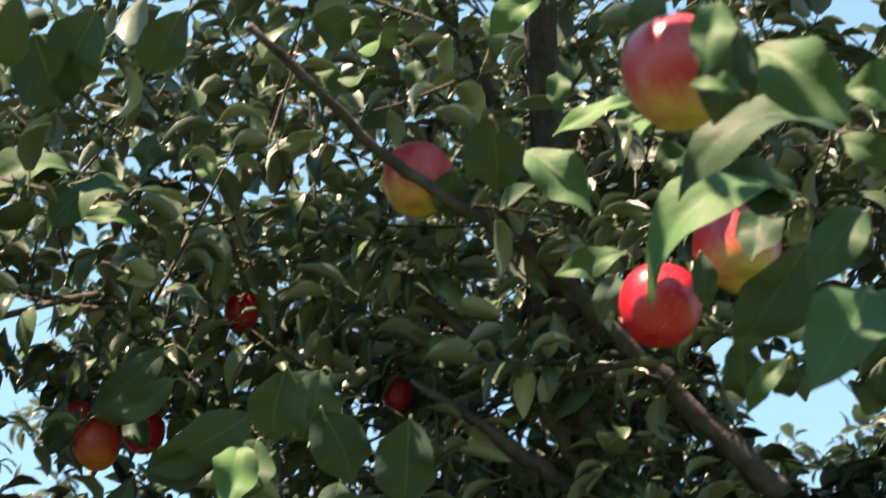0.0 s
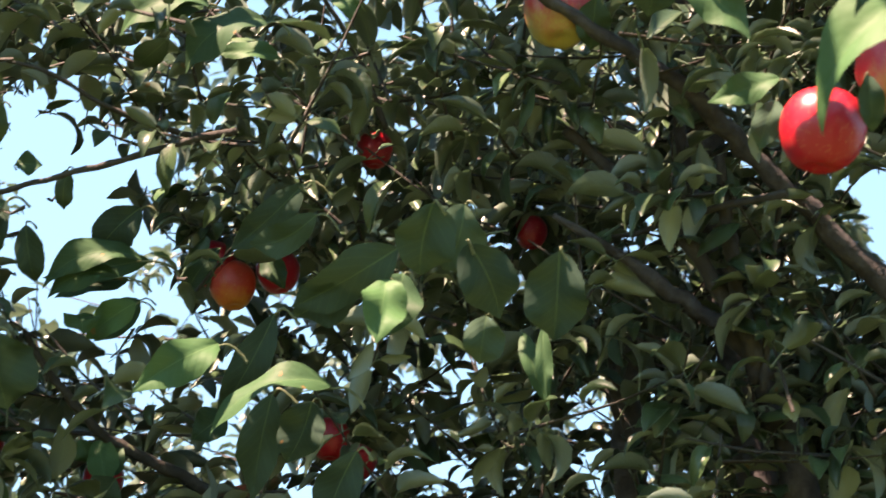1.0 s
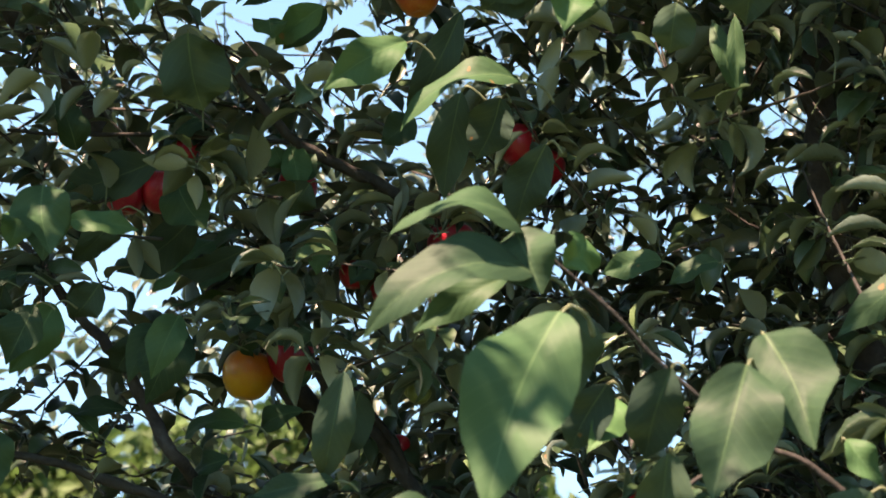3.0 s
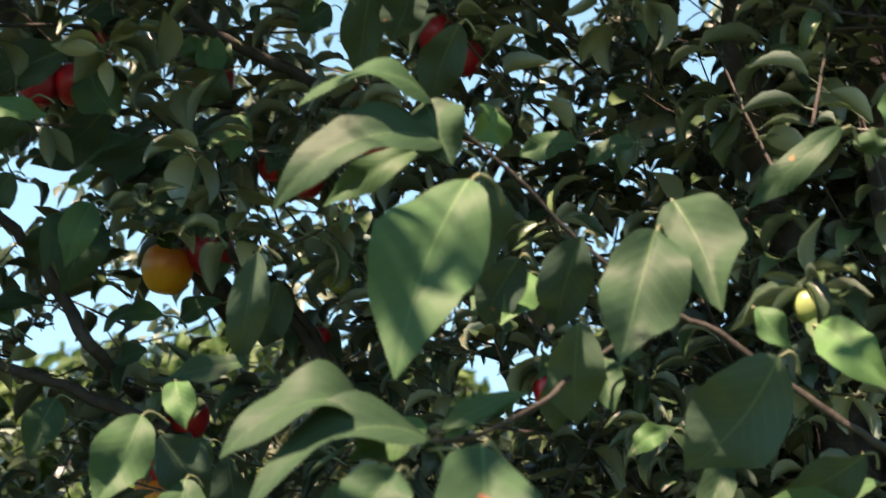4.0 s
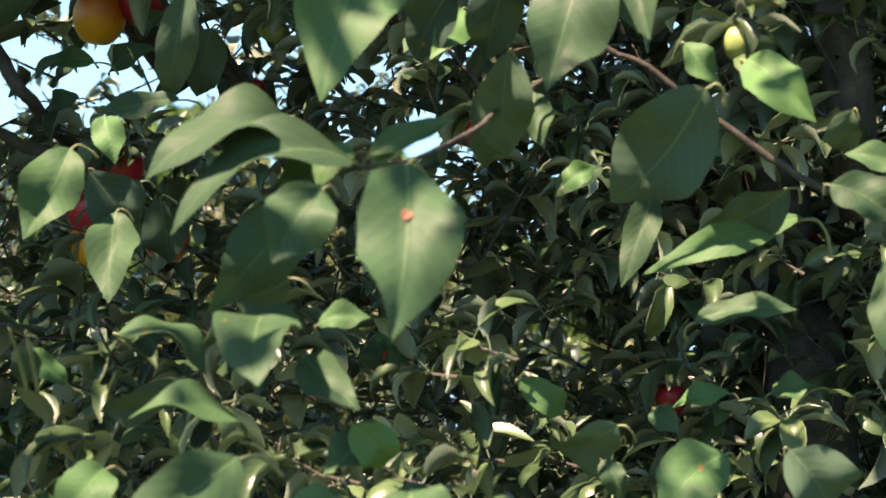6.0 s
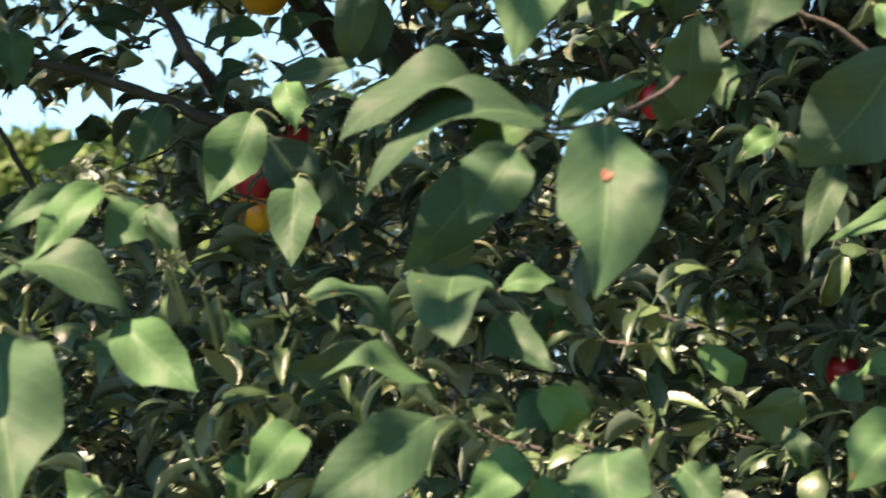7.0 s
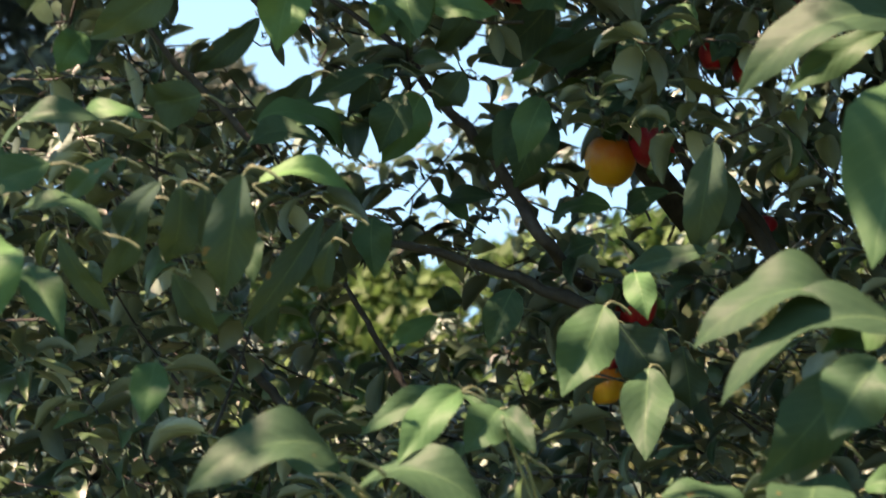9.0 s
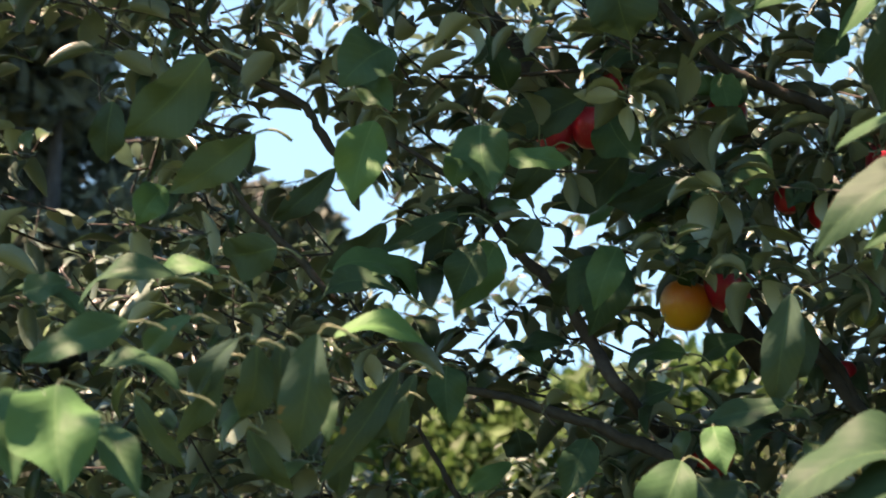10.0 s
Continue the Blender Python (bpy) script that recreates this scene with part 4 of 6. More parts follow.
leaf(tree, (-0.058, 1.320, 1.582), (-0.049, 1.267, 1.527), 0.066, (-0.13, -0.72, 0.68), 0.3, 0.78, 0.28, 0.11)
leaf(tree, (0.005, 1.398, 1.570), (0.036, 1.364, 1.537), 0.039, (-0.22, -0.78, 0.59), 0.9, 0.78, 0.28, 0.11)
leaf(tree, (-0.150, 1.496, 1.727), (-0.102, 1.497, 1.732), 0.026, (-0.01, -0.93, 0.36), 0.9, 0.78, 0.28, 0.11)
leaf(tree, (-0.175, 1.491, 1.768), (-0.248, 1.545, 1.762), 0.037, (-0.35, -0.54, -0.76), 0.9, 0.78, 0.28, 0.11)
leaf(tree, (-0.111, 1.401, 1.635), (-0.088, 1.441, 1.597), 0.039, (0.64, -0.69, -0.34), 0.9, 0.78, 0.28, 0.11)
leaf(tree, (-0.366, 1.620, 1.848), (-0.360, 1.570, 1.753), 0.050, (0.18, -0.87, 0.47), 0.3, 0.78, 0.28, 0.11)
leaf(tree, (-0.408, 1.602, 1.910), (-0.443, 1.567, 1.815), 0.057, (0.36, -0.91, 0.20), 0.4, 0.78, 0.28, 0.11)
leaf(tree, (-0.384, 1.641, 1.949), (-0.367, 1.623, 1.897), 0.033, (0.03, -0.94, 0.34), 0.9, 0.78, 0.28, 0.11)
leaf(tree, (-0.318, 1.698, 1.979), (-0.406, 1.687, 1.958), 0.029, (0.04, -0.95, 0.31), 0.6, 0.78, 0.28, 0.11)
leaf(tree, (-0.490, 1.378, 1.807), (-0.528, 1.321, 1.738), 0.036, (0.38, -0.80, 0.46), 0.6, 0.78, 0.28, 0.11)
leaf(tree, (-0.460, 1.400, 1.791), (-0.481, 1.366, 1.750), 0.041, (0.42, -0.80, 0.43), 0.9, 0.78, 0.28, 0.11)
leaf(tree, (-0.457, 1.401, 1.788), (-0.419, 1.373, 1.751), 0.024, (-0.10, -0.84, 0.53), 0.9, 0.78, 0.28, 0.11)
leaf(tree, (-0.503, 1.406, 1.807), (-0.586, 1.383, 1.766), 0.027, (0.09, -0.93, 0.35), 0.6, 0.78, 0.28, 0.11)
leaf(tree, (-0.565, 1.330, 1.720), (-0.450, 1.349, 1.685), 0.053, (0.32, -0.58, 0.75), 1.6, 0.78, 0.28, 0.11)
leaf(tree, (-0.462, 1.345, 1.687), (-0.385, 1.315, 1.629), 0.049, (-0.01, -0.89, 0.45), 0.4, 0.78, 0.28, 0.11)
leaf(tree, (-0.531, 1.250, 1.674), (-0.484, 1.179, 1.543), 0.095, (0.21, -0.83, 0.52), 0.2, 0.78, 0.28, 0.11)
leaf(tree, (-0.317, 1.380, 1.600), (-0.346, 1.321, 1.548), 0.043, (0.34, -0.72, 0.61), 0.9, 0.78, 0.28, 0.11)
leaf(tree, (-0.487, 1.389, 1.549), (-0.513, 1.380, 1.525), 0.045, (-0.00, -0.93, 0.38), 0.9, 0.78, 0.28, 0.11)
leaf(tree, (-0.408, 1.461, 1.714), (-0.419, 1.491, 1.674), 0.026, (0.12, -0.78, -0.62), 0.9, 0.78, 0.28, 0.11)
leaf(tree, (-0.447, 1.448, 1.754), (-0.505, 1.427, 1.807), 0.026, (0.56, -0.78, 0.28), 0.9, 0.78, 0.28, 0.11)
leaf(tree, (-0.610, 1.398, 1.734), (-0.670, 1.372, 1.757), 0.031, (0.47, -0.85, 0.25), 0.9, 0.78, 0.28, 0.11)
leaf(tree, (-0.519, 1.433, 1.671), (-0.459, 1.503, 1.653), 0.031, (0.77, -0.61, 0.19), 0.9, 0.78, 0.28, 0.11)
leaf(tree, (-0.398, 1.567, 1.677), (-0.446, 1.555, 1.708), 0.027, (0.46, -0.80, 0.38), 0.9, 0.78, 0.28, 0.11)
leaf(tree, (-0.277, 1.487, 1.675), (-0.356, 1.525, 1.649), 0.036, (-0.15, -0.74, -0.65), 0.9, 0.78, 0.28, 0.11)
leaf(tree, (-0.356, 1.372, 1.576), (-0.366, 1.336, 1.531), 0.033, (0.35, -0.77, 0.53), 0.9, 0.78, 0.28, 0.11)
leaf(tree, (-0.584, 1.302, 1.538), (-0.618, 1.290, 1.574), 0.053, (0.57, -0.77, 0.29), 0.9, 0.78, 0.28, 0.11)
leaf(tree, (-0.246, 1.338, 1.556), (-0.279, 1.381, 1.502), 0.052, (-0.20, -0.83, -0.52), 0.9, 0.78, 0.28, 0.11)
leaf(tree, (-0.092, 1.399, 1.555), (-0.119, 1.366, 1.520), 0.038, (0.34, -0.80, 0.49), 0.9, 0.78, 0.28, 0.11)
leaf(tree, (0.203, 1.582, 1.733), (0.298, 1.564, 1.741), 0.030, (-0.20, -0.79, 0.58), 0.4, 0.78, 0.28, 0.11)
leaf(tree, (0.370, 1.496, 1.783), (0.371, 1.442, 1.667), 0.048, (-0.28, -0.87, 0.41), 0.3, 0.4, 0.28, 0.11)
leaf(tree, (0.175, 1.672, 1.872), (0.139, 1.656, 1.771), 0.036, (0.00, -0.99, 0.15), 0.3, 0.78, 0.28, 0.11)
leaf(tree, (0.313, 1.606, 1.835), (0.158, 1.634, 1.782), 0.035, (-0.28, -0.90, 0.35), 0.6, 0.78, 0.28, 0.11)
leaf(tree, (0.128, 1.722, 1.904), (0.077, 1.729, 1.874), 0.022, (-0.23, -0.96, 0.15), 0.9, 0.78, 0.28, 0.11)
leaf(tree, (0.295, 1.575, 1.859), (0.220, 1.642, 1.828), 0.051, (-0.16, -0.55, -0.82), 0.9, 0.78, 0.28, 0.11)
leaf(tree, (0.371, 1.628, 1.945), (0.364, 1.687, 1.915), 0.035, (-0.44, -0.45, -0.78), 0.9, 0.78, 0.28, 0.11)
leaf(tree, (0.411, 1.578, 1.878), (0.349, 1.590, 1.893), 0.028, (-0.10, -0.93, 0.35), 0.9, 0.78, 0.28, 0.11)
leaf(tree, (0.174, 1.691, 1.651), (0.196, 1.668, 1.625), 0.027, (-0.45, -0.83, 0.34), 0.9, 0.78, 0.28, 0.11)
leaf(tree, (0.255, 1.729, 1.667), (0.196, 1.738, 1.651), 0.025, (-0.25, -0.85, 0.46), 0.9, 0.78, 0.28, 0.11)
leaf(tree, (0.221, 1.533, 1.607), (0.154, 1.490, 1.547), 0.058, (0.07, -0.85, 0.52), 0.4, 0.78, 0.28, 0.11)
leaf(tree, (0.113, 1.597, 1.600), (0.133, 1.594, 1.561), 0.025, (0.14, -0.98, 0.14), 0.9, 0.78, 0.28, 0.11)
leaf(tree, (-0.086, 1.452, 1.632), (-0.138, 1.419, 1.591), 0.040, (0.14, -0.85, 0.51), 0.9, 0.78, 0.28, 0.11)
leaf(tree, (-0.034, 1.453, 1.569), (-0.083, 1.451, 1.553), 0.035, (-0.14, -0.85, 0.51), 0.9, 0.78, 0.28, 0.11)
leaf(tree, (0.279, 1.522, 1.610), (0.324, 1.572, 1.547), 0.065, (0.29, -0.84, -0.46), 0.9, 0.78, 0.28, 0.11)
leaf(tree, (0.289, 1.672, 1.666), (0.332, 1.663, 1.671), 0.029, (-0.23, -0.85, 0.47), 0.9, 0.78, 0.28, 0.11)
leaf(tree, (0.129, 1.595, 1.633), (0.067, 1.651, 1.612), 0.061, (-0.28, -0.60, -0.75), 0.9, 0.78, 0.28, 0.11)
leaf(tree, (0.037, 1.701, 1.681), (0.085, 1.749, 1.647), 0.035, (0.66, -0.75, -0.12), 0.9, 0.78, 0.28, 0.11)
leaf(tree, (-0.493, 1.652, 2.476), (-0.491, 1.734, 2.413), 0.080, (0.28, -0.59, -0.76), 0.3, 0.78, 0.28, 0.11)
leaf(tree, (-0.251, 1.698, 2.479), (-0.340, 1.670, 2.410), 0.050, (0.18, -0.97, 0.17), 0.5, 0.78, 0.28, 0.11)
leaf(tree, (-0.122, 1.707, 2.432), (-0.257, 1.716, 2.376), 0.051, (-0.25, -0.86, 0.46), 1.3, 0.78, 0.28, 0.11)
leaf(tree, (-0.194, 1.773, 2.445), (-0.221, 1.860, 2.340), 0.049, (0.02, -0.76, -0.64), 0.3, 0.78, 0.28, 0.11)
leaf(tree, (-0.146, 1.750, 2.428), (-0.177, 1.792, 2.367), 0.055, (-0.03, -0.84, -0.55), 0.3, 0.78, 0.28, 0.11)
leaf(tree, (-0.092, 1.706, 2.354), (-0.129, 1.780, 2.282), 0.050, (-0.13, -0.72, -0.68), 0.3, 0.78, 0.28, 0.11)
leaf(tree, (-0.040, 1.585, 2.517), (-0.066, 1.568, 2.433), 0.049, (0.21, -0.97, 0.13), 0.4, 0.78, 0.28, 0.11)
leaf(tree, (0.120, 1.697, 2.499), (0.125, 1.714, 2.403), 0.019, (-0.09, -0.98, -0.18), 0.2, 0.9, 0.28, 0.11)
leaf(tree, (-0.491, 1.469, 2.502), (-0.486, 1.457, 2.409), 0.050, (0.28, -0.95, 0.14), 0.4, 0.78, 0.28, 0.11)
leaf(tree, (-0.581, 1.877, 2.405), (-0.717, 1.901, 2.369), 0.057, (0.03, -0.78, -0.63), 0.6, 0.78, 0.28, 0.11)
leaf(tree, (-0.572, 1.938, 2.393), (-0.528, 1.927, 2.328), 0.062, (-0.05, -0.99, 0.14), 0.3, 0.78, 0.28, 0.11)
leaf(tree, (-0.652, 1.667, 2.303), (-0.643, 1.665, 2.214), 0.057, (0.31, -0.95, 0.06), 0.3, 0.78, 0.28, 0.11)
leaf(tree, (-0.643, 1.733, 2.283), (-0.566, 1.759, 2.277), 0.032, (0.33, -0.91, 0.24), 0.6, 0.78, 0.28, 0.11)
leaf(tree, (-0.381, 1.945, 2.334), (-0.386, 1.932, 2.267), 0.041, (0.22, -0.96, 0.17), 0.9, 0.78, 0.28, 0.11)
leaf(tree, (0.038, 1.841, 2.256), (-0.033, 1.846, 2.241), 0.035, (-0.12, -0.96, 0.25), 0.9, 0.78, 0.28, 0.11)
leaf(tree, (0.103, 1.838, 2.253), (0.046, 1.848, 2.227), 0.028, (-0.26, -0.94, 0.22), 0.9, 0.78, 0.28, 0.11)
leaf(tree, (-0.376, 1.919, 2.684), (-0.509, 1.906, 2.652), 0.035, (0.14, -0.97, -0.18), 0.7, 0.78, 0.28, 0.11)
leaf(tree, (-0.402, 1.926, 2.659), (-0.495, 1.920, 2.630), 0.029, (0.10, -0.99, -0.09), 0.6, 0.78, 0.28, 0.11)
leaf(tree, (-0.396, 1.985, 2.655), (-0.455, 1.998, 2.600), 0.040, (0.06, -0.96, -0.28), 0.9, 0.78, 0.28, 0.11)
leaf(tree, (-0.534, 1.843, 2.196), (-0.558, 1.823, 2.114), 0.043, (0.38, -0.92, 0.12), 0.9, 0.78, 0.28, 0.11)
leaf(tree, (-0.603, 1.931, 2.195), (-0.649, 1.990, 2.157), 0.044, (-0.17, -0.63, -0.76), 0.9, 0.78, 0.28, 0.11)
leaf(tree, (-0.694, 1.793, 2.197), (-0.725, 1.798, 2.127), 0.048, (0.19, -0.97, -0.15), 0.9, 0.78, 0.28, 0.11)
leaf(tree, (-0.457, 1.943, 2.292), (-0.430, 1.933, 2.231), 0.043, (0.02, -0.99, 0.17), 0.9, 0.78, 0.28, 0.11)
leaf(tree, (-0.627, 1.884, 2.342), (-0.701, 1.930, 2.290), 0.044, (0.17, -0.61, -0.77), 0.9, 0.78, 0.28, 0.11)
leaf(tree, (-0.563, 2.002, 2.370), (-0.676, 2.042, 2.305), 0.061, (0.20, -0.64, -0.74), 0.6, 0.78, 0.28, 0.11)
leaf(tree, (-0.499, 2.029, 2.331), (-0.607, 2.071, 2.313), 0.038, (-0.16, -0.71, -0.68), 0.6, 0.78, 0.28, 0.11)
leaf(tree, (-0.653, 1.902, 2.252), (-0.694, 1.930, 2.216), 0.043, (-0.03, -0.80, -0.59), 0.9, 0.78, 0.28, 0.11)
leaf(tree, (-0.045, 1.526, 2.521), (-0.161, 1.593, 2.480), 0.058, (-0.08, -0.62, -0.78), 0.5, 0.78, 0.28, 0.11)
leaf(tree, (-0.009, 1.461, 2.541), (-0.022, 1.547, 2.498), 0.066, (-0.11, -0.46, -0.88), 0.3, 0.78, 0.28, 0.11)
leaf(tree, (0.030, 1.523, 2.525), (0.066, 1.600, 2.470), 0.061, (0.15, -0.62, -0.77), 0.3, 0.78, 0.28, 0.11)
leaf(tree, (0.121, 1.476, 2.494), (0.119, 1.559, 2.427), 0.066, (-0.11, -0.62, -0.77), 0.3, 0.78, 0.28, 0.11)
leaf(tree, (-0.057, 1.540, 2.490), (-0.067, 1.519, 2.409), 0.050, (0.12, -0.96, 0.23), 0.4, 0.78, 0.28, 0.11)
leaf(tree, (0.051, 1.600, 2.473), (0.044, 1.638, 2.431), 0.045, (-0.10, -0.74, -0.67), 0.9, 0.78, 0.28, 0.11)
leaf(tree, (-0.140, 1.643, 2.616), (-0.222, 1.697, 2.605), 0.039, (-0.20, -0.48, -0.86), 0.9, 0.78, 0.28, 0.11)
leaf(tree, (-0.084, 1.563, 2.510), (-0.160, 1.625, 2.483), 0.056, (-0.04, -0.44, -0.90), 0.9, 0.78, 0.28, 0.11)
leaf(tree, (-0.264, 1.559, 2.844), (-0.366, 1.566, 2.805), 0.053, (-0.17, -0.95, 0.28), 1.3, 0.78, 0.28, 0.11)
leaf(tree, (-0.200, 1.575, 2.833), (-0.293, 1.598, 2.775), 0.060, (-0.34, -0.92, 0.19), 1.3, 0.78, 0.28, 0.11)
leaf(tree, (-0.189, 1.640, 2.825), (-0.267, 1.632, 2.823), 0.027, (0.10, -0.99, 0.07), 0.6, 0.78, 0.28, 0.11)
leaf(tree, (0.338, 1.365, 2.634), (0.269, 1.390, 2.620), 0.031, (-0.33, -0.94, -0.00), 0.5, 0.78, 0.28, 0.11)
leaf(tree, (0.442, 1.122, 2.553), (0.318, 1.164, 2.458), 0.060, (-0.51, -0.80, 0.31), 2, 0.78, 0.28, 0.11)
leaf(tree, (0.455, 1.015, 2.557), (0.323, 1.053, 2.505), 0.058, (-0.38, -0.85, 0.36), 1.6, 0.78, 0.3, 0.11)
leaf(tree, (0.453, 1.133, 2.568), (0.358, 1.108, 2.558), 0.049, (0.27, -0.95, -0.18), 0.4, 0.78, 0.28, 0.11)
leaf(tree, (0.373, 0.946, 2.586), (0.432, 0.924, 2.498), 0.057, (-0.43, -0.90, -0.06), 0.5, 0.78, 0.28, 0.11)
leaf(tree, (0.508, 0.962, 2.565), (0.451, 0.981, 2.571), 0.040, (-0.33, -0.94, -0.10), 0.9, 0.78, 0.28, 0.11)
leaf(tree, (0.306, 0.809, 2.522), (0.288, 0.811, 2.458), 0.030, (-0.09, -1.00, -0.01), 0.4, 0.78, 0.28, 0.11)
leaf(tree, (0.322, 1.183, 2.698), (0.247, 1.214, 2.675), 0.025, (-0.40, -0.91, 0.08), 0.7, 0.78, 0.28, 0.11)
leaf(tree, (0.236, 1.307, 2.720), (0.297, 1.300, 2.638), 0.048, (-0.28, -0.95, -0.13), 0.5, 0.78, 0.28, 0.11)
leaf(tree, (0.188, 1.211, 2.692), (0.200, 1.300, 2.664), 0.058, (-0.03, -0.30, -0.95), 0.2, 0.78, 0.28, 0.11)
leaf(tree, (0.435, 1.071, 2.480), (0.390, 1.184, 2.426), 0.056, (-0.29, -0.50, -0.82), 0.4, 0.78, 0.28, 0.11)
leaf(tree, (0.465, 1.013, 2.476), (0.412, 1.034, 2.411), 0.039, (-0.23, -0.97, -0.12), 0.4, 0.78, 0.28, 0.11)
leaf(tree, (0.462, 1.027, 2.413), (0.402, 1.025, 2.320), 0.060, (-0.16, -0.98, 0.12), 0.4, 0.78, 0.28, 0.11)
leaf(tree, (0.485, 1.040, 2.417), (0.460, 1.048, 2.350), 0.029, (-0.20, -0.98, -0.04), 0.9, 0.78, 0.28, 0.11)
leaf(tree, (0.440, 1.191, 2.429), (0.406, 1.221, 2.388), 0.022, (-0.52, -0.84, -0.18), 0.9, 0.78, 0.28, 0.11)
leaf(tree, (0.425, 1.280, 2.492), (0.441, 1.348, 2.461), 0.040, (-0.14, -0.39, -0.91), 0.9, 0.78, 0.28, 0.11)
leaf(tree, (0.473, 1.272, 2.479), (0.483, 1.345, 2.464), 0.025, (-0.28, -0.16, -0.95), 0.9, 0.78, 0.28, 0.11)
leaf(tree, (0.520, 1.169, 2.417), (0.531, 1.243, 2.399), 0.028, (-0.34, -0.17, -0.92), 0.9, 0.78, 0.28, 0.11)
leaf(tree, (0.453, 1.021, 2.549), (0.511, 1.016, 2.522), 0.026, (-0.20, -0.95, -0.24), 0.9, 0.78, 0.28, 0.11)
leaf(tree, (0.432, 1.185, 2.575), (0.413, 1.166, 2.514), 0.044, (-0.06, -0.95, 0.30), 0.3, 0.78, 0.28, 0.11)
leaf(tree, (0.385, 1.232, 2.559), (0.395, 1.273, 2.522), 0.024, (-0.17, -0.63, -0.75), 0.9, 0.78, 0.28, 0.11)
leaf(tree, (0.320, 1.317, 2.581), (0.305, 1.342, 2.539), 0.029, (-0.17, -0.87, -0.46), 0.9, 0.78, 0.28, 0.11)
leaf(tree, (0.244, 1.212, 2.849), (0.195, 1.244, 2.817), 0.037, (-0.33, -0.87, -0.36), 0.9, 0.78, 0.28, 0.11)
leaf(tree, (0.325, 1.042, 2.715), (0.301, 1.070, 2.688), 0.033, (-0.33, -0.80, -0.50), 0.9, 0.78, 0.28, 0.11)
leaf(tree, (0.345, 0.880, 2.549), (0.345, 0.964, 2.540), 0.027, (-0.00, -0.11, -0.99), 0.9, 0.78, 0.28, 0.11)
leaf(tree, (0.328, 0.858, 2.482), (0.292, 0.863, 2.489), 0.017, (-0.16, -0.98, -0.09), 0.9, 0.78, 0.28, 0.11)
leaf(tree, (0.131, 1.426, 2.917), (0.134, 1.434, 2.870), 0.026, (-0.09, -0.98, -0.18), 0.9, 0.78, 0.28, 0.11)
leaf(tree, (0.278, 1.339, 2.841), (0.276, 1.347, 2.795), 0.026, (-0.14, -0.98, -0.17), 0.9, 0.78, 0.28, 0.11)
leaf(tree, (-0.272, 1.567, 2.852), (-0.351, 1.573, 2.816), 0.037, (-0.03, -0.99, -0.11), 0.6, 0.78, 0.28, 0.11)
leaf(tree, (-0.092, 1.556, 2.903), (-0.067, 1.573, 2.880), 0.033, (0.31, -0.90, -0.32), 0.9, 0.78, 0.28, 0.11)
leaf(tree, (-0.105, 1.572, 2.878), (-0.101, 1.577, 2.834), 0.035, (0.03, -0.99, -0.10), 0.9, 0.78, 0.28, 0.11)
leaf(tree, (-0.177, 1.596, 2.921), (-0.193, 1.618, 2.885), 0.032, (-0.14, -0.88, -0.46), 0.9, 0.78, 0.28, 0.11)
leaf(tree, (0.114, 1.539, 2.931), (0.074, 1.556, 2.909), 0.034, (-0.27, -0.94, -0.22), 0.9, 0.78, 0.28, 0.11)
leaf(tree, (0.398, 1.283, 2.706), (0.366, 1.301, 2.690), 0.035, (-0.43, -0.89, -0.16), 0.9, 0.78, 0.28, 0.11)
leaf(tree, (0.360, 1.351, 2.800), (0.351, 1.348, 2.772), 0.034, (0.03, -0.99, 0.11), 0.9, 0.78, 0.28, 0.11)
leaf(tree, (0.055, 1.316, 2.900), (0.018, 1.371, 2.911), 0.044, (-0.51, -0.17, -0.84), 0.9, 0.78, 0.28, 0.11)
leaf(tree, (0.018, 1.519, 2.964), (0.039, 1.525, 2.919), 0.041, (-0.19, -0.95, -0.23), 0.9, 0.78, 0.28, 0.11)
leaf(tree, (-0.260, 1.236, 2.800), (-0.241, 1.322, 2.772), 0.065, (0.32, -0.36, -0.88), 0.9, 0.78, 0.28, 0.11)
leaf(tree, (-0.200, 1.229, 2.825), (-0.241, 1.313, 2.787), 0.065, (-0.22, -0.49, -0.84), 0.9, 0.78, 0.28, 0.11)
leaf(tree, (-0.121, 1.274, 2.863), (-0.161, 1.351, 2.838), 0.049, (-0.18, -0.39, -0.90), 0.9, 0.78, 0.28, 0.11)
leaf(tree, (-0.258, 1.133, 2.768), (-0.277, 1.212, 2.741), 0.033, (0.06, -0.31, -0.95), 0.9, 0.78, 0.28, 0.11)
leaf(tree, (-0.706, 1.523, 2.350), (-0.747, 1.481, 2.293), 0.060, (0.52, -0.83, 0.22), 0.9, 0.78, 0.28, 0.11)
leaf(tree, (-0.739, 1.524, 2.312), (-0.700, 1.520, 2.275), 0.035, (0.08, -0.98, 0.20), 0.9, 0.78, 0.28, 0.11)
leaf(tree, (-0.730, 1.541, 2.275), (-0.751, 1.540, 2.182), 0.054, (0.43, -0.90, -0.08), 0.3, 0.78, 0.28, 0.11)
leaf(tree, (-0.637, 1.629, 2.290), (-0.615, 1.608, 2.206), 0.061, (0.20, -0.94, 0.29), 0.3, 0.78, 0.28, 0.11)
leaf(tree, (-0.674, 1.655, 2.270), (-0.676, 1.647, 2.224), 0.035, (0.39, -0.91, 0.15), 0.9, 0.78, 0.28, 0.11)
leaf(tree, (-0.707, 1.899, 2.225), (-0.752, 1.883, 2.134), 0.060, (0.41, -0.91, -0.05), 0.3, 0.78, 0.28, 0.11)
leaf(tree, (-0.561, 1.944, 2.213), (-0.590, 1.919, 2.102), 0.063, (0.35, -0.93, 0.12), 0.9, 0.6, 0.28, 0.11)
